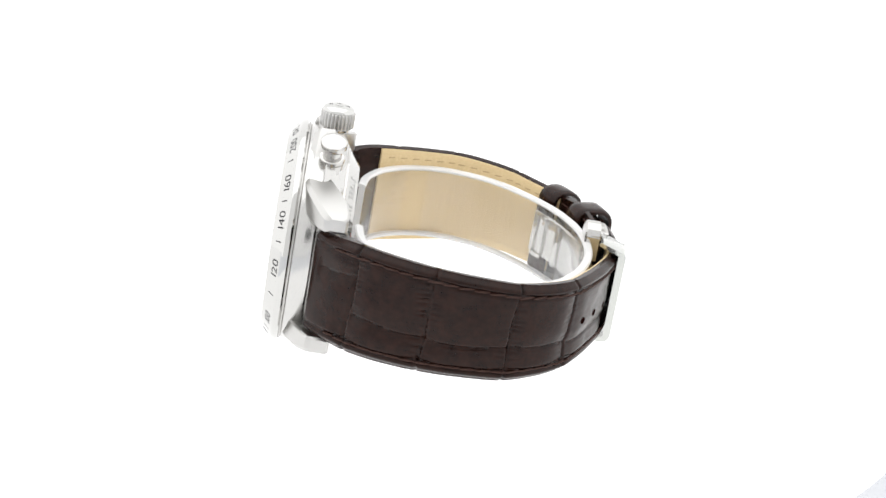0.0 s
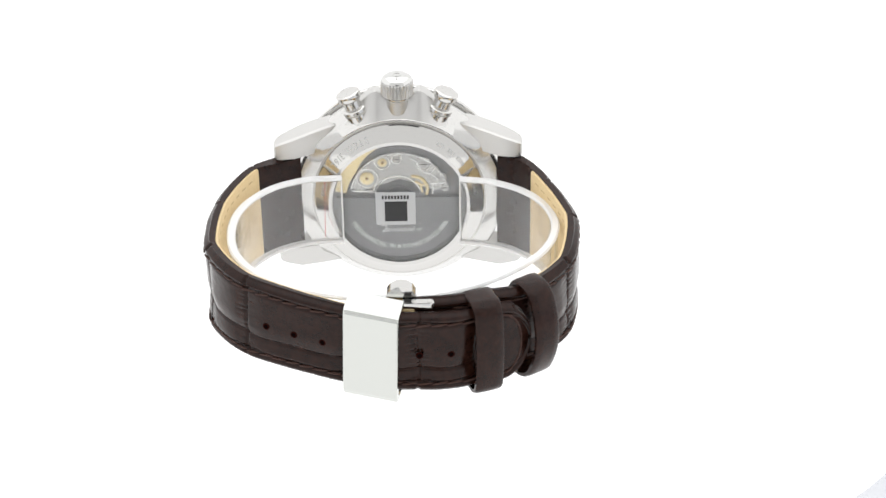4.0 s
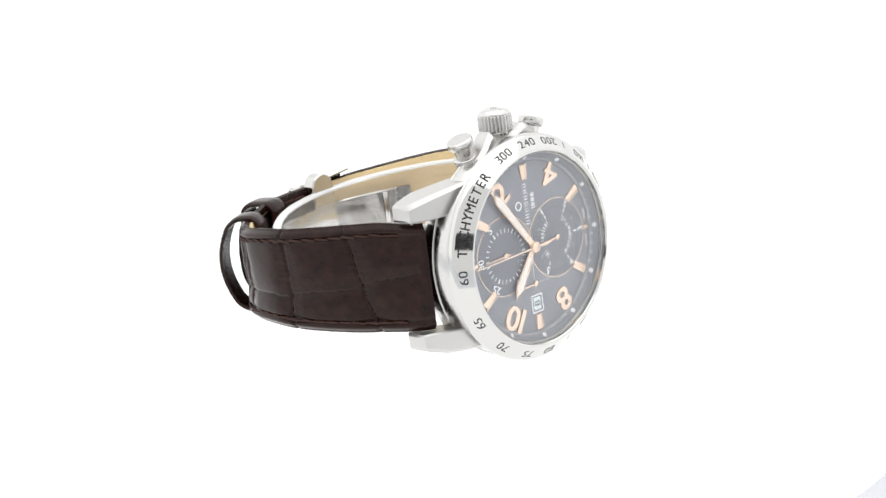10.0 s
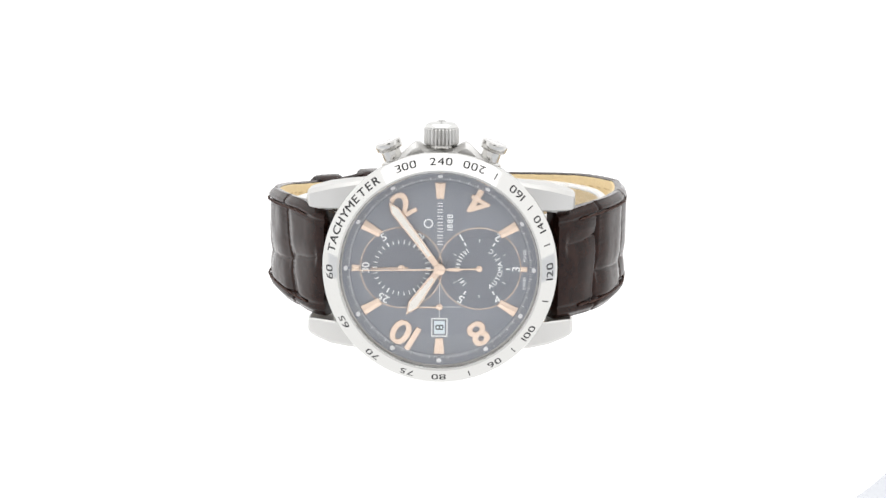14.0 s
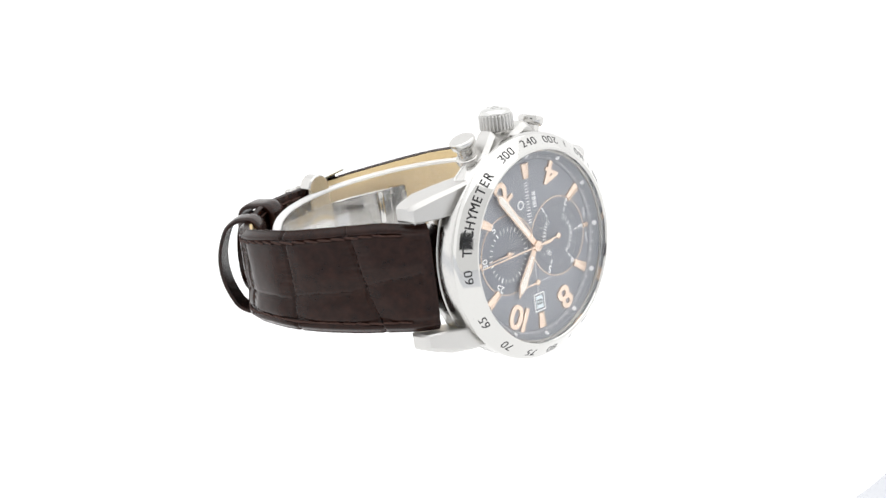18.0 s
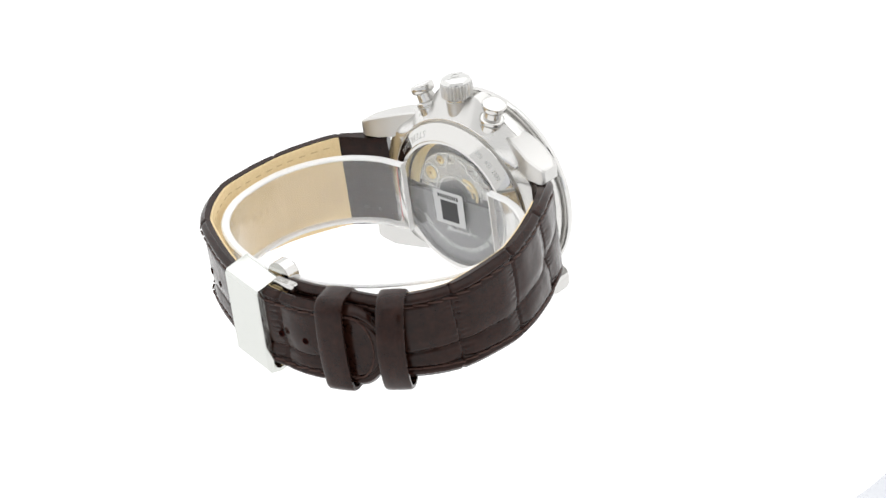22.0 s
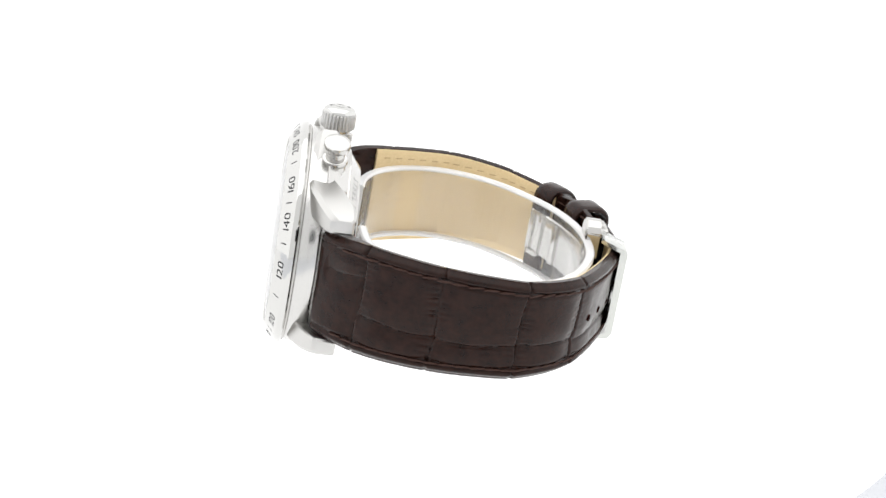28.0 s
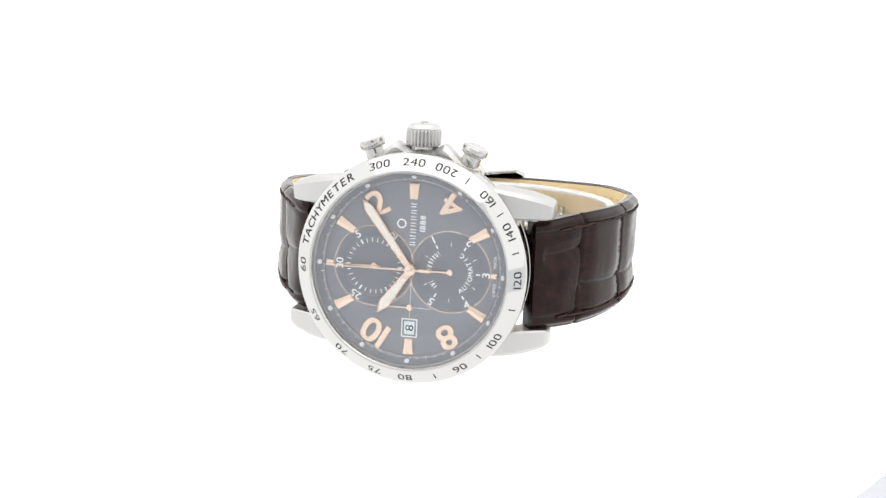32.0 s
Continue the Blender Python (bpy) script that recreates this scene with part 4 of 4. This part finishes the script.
for x, z in ((23.2, -55.5), (18.1, -58.2), (13.0, -60.4), (-4.3, -63.5), (-9.9, -62.8)):
    s = min(range(430), key=lambda k: (long_band.pts[k].x - x) ** 2 + (long_band.pts[k].z - z) ** 2) / 429 * long_band.length
    p, o, t = long_band.at(s, 0.0, 0.06)
    r = Matrix((t, o.cross(t), o)).transposed().to_4x4()
    h = part("hole", HOLE, EDGE, strap_long, "punched strap hole drawn as a flat dark disc", at=Matrix.Translation(p * MM) @ r)
    part("hole_shade_disc", HOLE_SHADE, HOLE_BLACK, h)
    u = s / long_band.length
    p, o, t = long_band.at(s, 0.0, -long_band.thick(u) - 0.24)
    part("inner_hole", HOLE_SHADE, HOLE_BLACK, strap_long, "hole in the lining drawn as a flat dark disc", at=Matrix.Translation(p * MM) @ Matrix((t, -o.cross(t), -o)).transposed().to_4x4())


def lining_marks(b, strap, s0, s1):
    """Thread showing through on the lining side."""
    n = int((s1 - s0) / 2.75)
    for side in (-1, 1):
        for k in range(n + 1):
            s = s0 + (s1 - s0) * k / n
            u = s / b.length
            p, o, t = b.at(s, side * (b.half(u) - 2.0), -b.thick(u) - 0.2)
            part("lining_stitch", LINING_STITCH, LINING_THREAD, strap, at=Matrix.Translation(p * MM) @ Matrix((t, o.cross(t), o)).transposed().to_4x4())


LINING_THREAD = material("tan_thread", (0.52, 0.37, 0.20), 0.8)
LINING_STITCH = mesh_of("lining_stitch", *loft([[(x, 0.14 * q * math.cos(a), 0.1 * q * math.sin(a)) for a in [2 * math.pi * i / 6 for i in range(6)]] for x, q in ((-0.75, 0.4), (-0.5, 1.0), (0.5, 1.0), (0.75, 0.4))]), LINING_THREAD)
lining_marks(short_band, strap_short, short_band.length * 0.19, short_band.length * 0.73)
lining_marks(long_band, strap_long, long_band.length * 0.13, long_band.length * 0.52)
STAMP = material("stamped_leather", (0.60, 0.44, 0.25), 0.7)
STAMP_BAR = mesh_of("stamp_bar", *box(-0.5, 0.5, -0.22, 0.22, -0.02, 0.02), STAMP, smooth=0)
for b, strap, base in ((short_band, strap_short, 0.19), (long_band, strap_long, 0.128)):
    for row, count in ((0, 5), (1, 3)) if b is short_band else ():
        for k in range(count):
            s = base * b.length + 1.6 + row * 2.6
            u = s / b.length
            p, o, t = b.at(s, 4.6 - k * 2.1 - row, -b.thick(u) - 0.22)
            part("stamp_bar", STAMP_BAR, STAMP, strap, at=Matrix.Translation(p * MM) @ Matrix((t, o.cross(t), o)).transposed().to_4x4())
    for k in range(6):
        s = base * b.length + 11.0 + k * 1.9
        u = s / b.length
        p, o, t = b.at(s, -0.4, -b.thick(u) - 0.22)
        part("stamp_bar", STAMP_BAR, STAMP, strap, at=Matrix.Translation(p * MM) @ Matrix((t, o.cross(t), o)).transposed().to_4x4() @ Matrix.Rotation(radians(90), 4, "Z"))


def stamped(text, height, b, s0, y0):
    """Figures pressed into the lining: they run across the strap with their tops towards the case."""
    geo = word(text, height, 0.3, 1.0, 0.0, 0.015)
    return [tuple(b.at(s0 - y, y0 - x, -b.thick((s0 - y) / b.length) - 0.235 - z)[0]) for x, y, z in geo[0]], geo[1]


for text, run in (("21-13", 2.3), ("115", 5.4)):
    part("stamped_figures", stamped(text, 1.6, long_band, 0.1 * long_band.length + run, -1.9), STAMP, strap_long, "faint stamped figures", smooth=0)


def keeper(b, s, over, under, wide, lean, bow, shift, round_off, reach):
    """A leather loop round both straps."""
    secs, ring_pts = [], []
    p, o, t = b.at(s, 0, 0)
    half, top = long_band.half(0.8) + reach, over
    rad = min(round_off, (over + under) * 0.48)
    fine_loop = []
    for cy, ch, a0 in ((half - rad, top - rad, 0), (rad - half, top - rad, 90), (rad - half, rad - under, 180), (half - rad, rad - under, 270)):
        for k in range(8):
            a = radians(a0 + 90 * k / 7)
            fine_loop.append(Vector((cy + rad * math.cos(a), ch + rad * math.sin(a))))
        if a0 in (0, 180):
            x, h = fine_loop[-1]
            fine_loop += [Vector((x * (1 - k / 4.5), h)) for k in range(1, 9)]
    fine_loop = [Vector((y, h + (bow * max(0.0, 1 - (y / half) ** 2) if h > 0 else 0.0))) for y, h in fine_loop]
    n = len(fine_loop)
    for i in range(n):
        q = fine_loop[i]
        g = fine_loop[(i + 1) % n] - fine_loop[i - 1]
        nrm = Vector((g.y, -g.x)).normalized()
        if nrm.dot(q - Vector((0, (over - under) / 2))) < 0:
            nrm = -nrm
        sec = []
        for w, hgt in ((-0.5, 0), (-0.5, 0.55), (-0.43, 0.8), (-0.2, 0.88), (0.2, 0.88), (0.43, 0.8), (0.5, 0.55), (0.5, 0)):
            yy, hh = q + nrm * hgt
            sec.append(tuple(p + Vector((0, yy + shift, 0)) + o * hh + t * (w * wide + lean * yy)))
        secs.append(sec)
    secs.append(secs[0])
    return loft(secs, caps=False)


part("keeper", keeper(long_band, long_band.length - 9.1, 0.5, 5.6, 5.2, 0.0, 0.9, 0.25, 1.6, 0.5), LEATHER, watch, "fixed dark brown leather keeper loop", smooth=50)
part("keeper", keeper(short_band, short_band.length * 0.72, 1.5, 3.4, 5.0, -0.03, 3.0, -0.4, 1.9, 0.55), LEATHER, watch, "loose dark brown leather keeper loop", smooth=50)

# ---- folding clasp ----
COVER = ((-9.6, -60.4), (-10.3, -62.9), (-9.9, -64.2), (-8.9, -64.75), (7.1, -64.75), (7.8, -64.4), (9.0, -60.2), (8.7, -59.7), (8.3, -60.0), (7.2, -63.6), (-8.9, -63.7), (-9.5, -62.6), (-8.9, -60.4))
clasp = part("clasp_cover", loft([[(x - 0.22 * (h + 64.75) - 0.035 * y, y - 0.75 + 0.16 * x + dy, h + 0.13 * x + dz) for y, h in COVER] for x, dy, dz in ((-0.4, 0.0, 0.25), (-0.2, 0.0, 0.0), (9.0, 0.0, 0.0), (9.2, 0.0, 0.25))]), CLASP, watch, "polished steel folding clasp cover", smooth=25)
part("clasp_button", prism([(1.6, 3.5)] + [(-1.15 + 2.75 * math.cos(radians(a)), 7.7 + 2.75 * math.sin(radians(a))) for a in range(0, 181, 12)] + [(-3.9, 3.5)], -59.2, -56.4, 0.3), POLISHED, clasp, "half-round steel push button", smooth=30)
part("clasp_link", prism([(-6.2 + 0.8 * math.cos(radians(a)), -60.4 + 0.8 * math.sin(radians(a))) for a in range(90, 271, 18)] + [(-1.6, -61.2), (-1.4, -59.6)], -0.5, 1.0, 0.15), POLISHED, clasp, "small steel hinge link", smooth=30, at=Matrix.Translation((0, 7.2 * MM, 0)) @ Matrix(((1, 0, 0, 0), (0, 0, 1, 0), (0, 1, 0, 0), (0, 0, 0, 1))))
for x in (-6.2, -3.4):
    part("clasp_screw", moved(lathe([(0, 0.3), (0.4, 0.25), (0.5, 0), (0, 0)], 20), Matrix.Translation((x, 8.15, -60.4)) @ UP), DARK_STEEL, clasp, "dark rivet of the hinge link")
for sx, curve in ((-1, [(3, 0, -58.6), (-4, 0, -57.9), (-12, 0, -55.4), (-18, 0, -52.4), (-22, 0, -49.6)]), (1, [(3, 0, -58.6), (8, 0, -57.7), (13, 0, -56.2), (19, 0, -53.2)])):
    curve, _ = spline(curve, 40)
    secs = []
    for k, p in enumerate(curve):
        t = (curve[min(k + 1, 39)] - curve[max(k - 1, 0)]).normalized()
        o = Vector((t.z, 0, -t.x)) * -sx
        secs.append([tuple(p + o * h + Vector((0, y - 0.6, 0))) for y, h in ((-4.3, 0), (3.9, 0), (4.1, 0.35), (3.9, 0.7), (-4.3, 0.7), (-4.5, 0.35))])
    part("clasp_blade", loft(secs), POLISHED, clasp, "curved steel folding blade")
    p = curve[-5]
    turn = Matrix.Translation(p + Vector((0, -0.6, 0.7))) @ Matrix.Rotation(radians(27 * -sx if sx > 0 else 33), 4, "Y")
    part("clasp_catch", moved(joined(box(-1.7, 1.7, -5.0, -4.0, -0.5, 0.6, 0.2), box(-1.7, 1.7, 3.4, 4.4, -0.5, 0.6, 0.2), box(-1.7, -0.8, -4.0, 3.4, -0.5, 0.6, 0.2), box(0.8, 1.7, -4.0, 3.4, -0.5, 0.6, 0.2)), turn), POLISHED, clasp, "slotted steel catch plate")
    p, side = curve[26], Vector((0, -0.6, 0))
    part("hinge_tube", moved(lathe([(0, -4.4), (0.6, -4.4), (0.75, -4.2), (0.75, 3.6), (0.6, 3.8), (0, 3.8)], 20), Matrix.Translation(p + side + Vector((0, 0, 0.8))) @ UP), POLISHED, clasp, "thin steel hinge tube")
part("spring_bar", moved(lathe([(0, -10.6), (0.75, -10.6), (0.75, 10.6), (0, 10.6)], 20), Matrix.Translation((21.9, 0, -9.0)) @ UP), POLISHED, watch)
part("spring_bar", moved(lathe([(0, -10.6), (0.75, -10.6), (0.75, 10.6), (0, 10.6)], 20), Matrix.Translation((-21.9, 0, -9.0)) @ UP), POLISHED, watch)

# ---- clear cuff that holds the strap open ----
cuff = new("display_cuff")
tagged(cuff, "clear plastic display cuff inside the watch strap", "display cuff")
path, _ = spline([(11.0, 0, -14.3), (18.0, 0, -15.2), (24.5, 0, -19.0), (29.0, 0, -26.0), (30.2, 0, -34.0), (28.6, 0, -42.5), (23.5, 0, -49.5), (15.5, 0, -54.0), (6.0, 0, -56.2), (-4.0, 0, -55.6), (-13.0, 0, -52.4), (-20.5, 0, -47.0),
                  (-26.5, 0, -40.0), (-29.0, 0, -32.0), (-28.0, 0, -25.0), (-24.0, 0, -19.0), (-18.0, 0, -15.4), (-11.8, 0, -14.3)], 140)
secs = []
for k, p in enumerate(path):
    t = (path[min(k + 1, 139)] - path[max(k - 1, 0)]).normalized()
    o = Vector((t.z, 0, -t.x))
    if o.dot(p - Vector((0, 0, -34))) < 0:
        o = -o
    secs.append((p, o))


def strip(a, b, h0, h1, c, run):
    """A run of the cuff between two heights across it."""
    return loft([[tuple(p + o * h + Vector((0, y + 0.024 * (p.x - 24), 0))) for y, h in ((a, h0 + c), (a, h1 - c), (a + c, h1), (b - c, h1), (b, h1 - c), (b, h0 + c), (b - c, h0), (a + c, h0))] for p, o in run])


def cut_end(i, j):
    """The last half millimetre of the cuff at one of its ends."""
    return [secs[i], (secs[i][0].lerp(secs[j][0], 0.3), secs[i][1].lerp(secs[j][1], 0.3))]


ends = cut_end(0, 1), cut_end(139, 138)
part("cuff_band", strip(-6.6, 6.8, 0.0, 1.2, 0.1, [ends[0][1]] + secs[1:139] + [ends[1][1]]), CLEAR, cuff, "clear plastic band", smooth=40)
for run in ends:
    part("end_edge", strip(-6.6, 6.8, -0.02, 1.22, 0.1, run), RIM, cuff, "whitened cut end", smooth=40)
part("rim", strip(6.81, 7.6, -0.15, 1.5, 0.3, secs), RIM, cuff, "whitened upper rim", smooth=40)
part("rim", strip(-7.4, -6.61, -0.15, 1.5, 0.3, secs), RIM, cuff, "whitened lower rim", smooth=40)


def motions():
    spin = [(t, Matrix.Rotation(radians(a), 4, "Z")) for t, a in TURN]
    walk(table_ob, spin)
    walk(watch, [(t, m @ SEAT) for t, m in spin])
    walk(cuff, [(t, m @ SEAT) for t, m in spin])


motions()
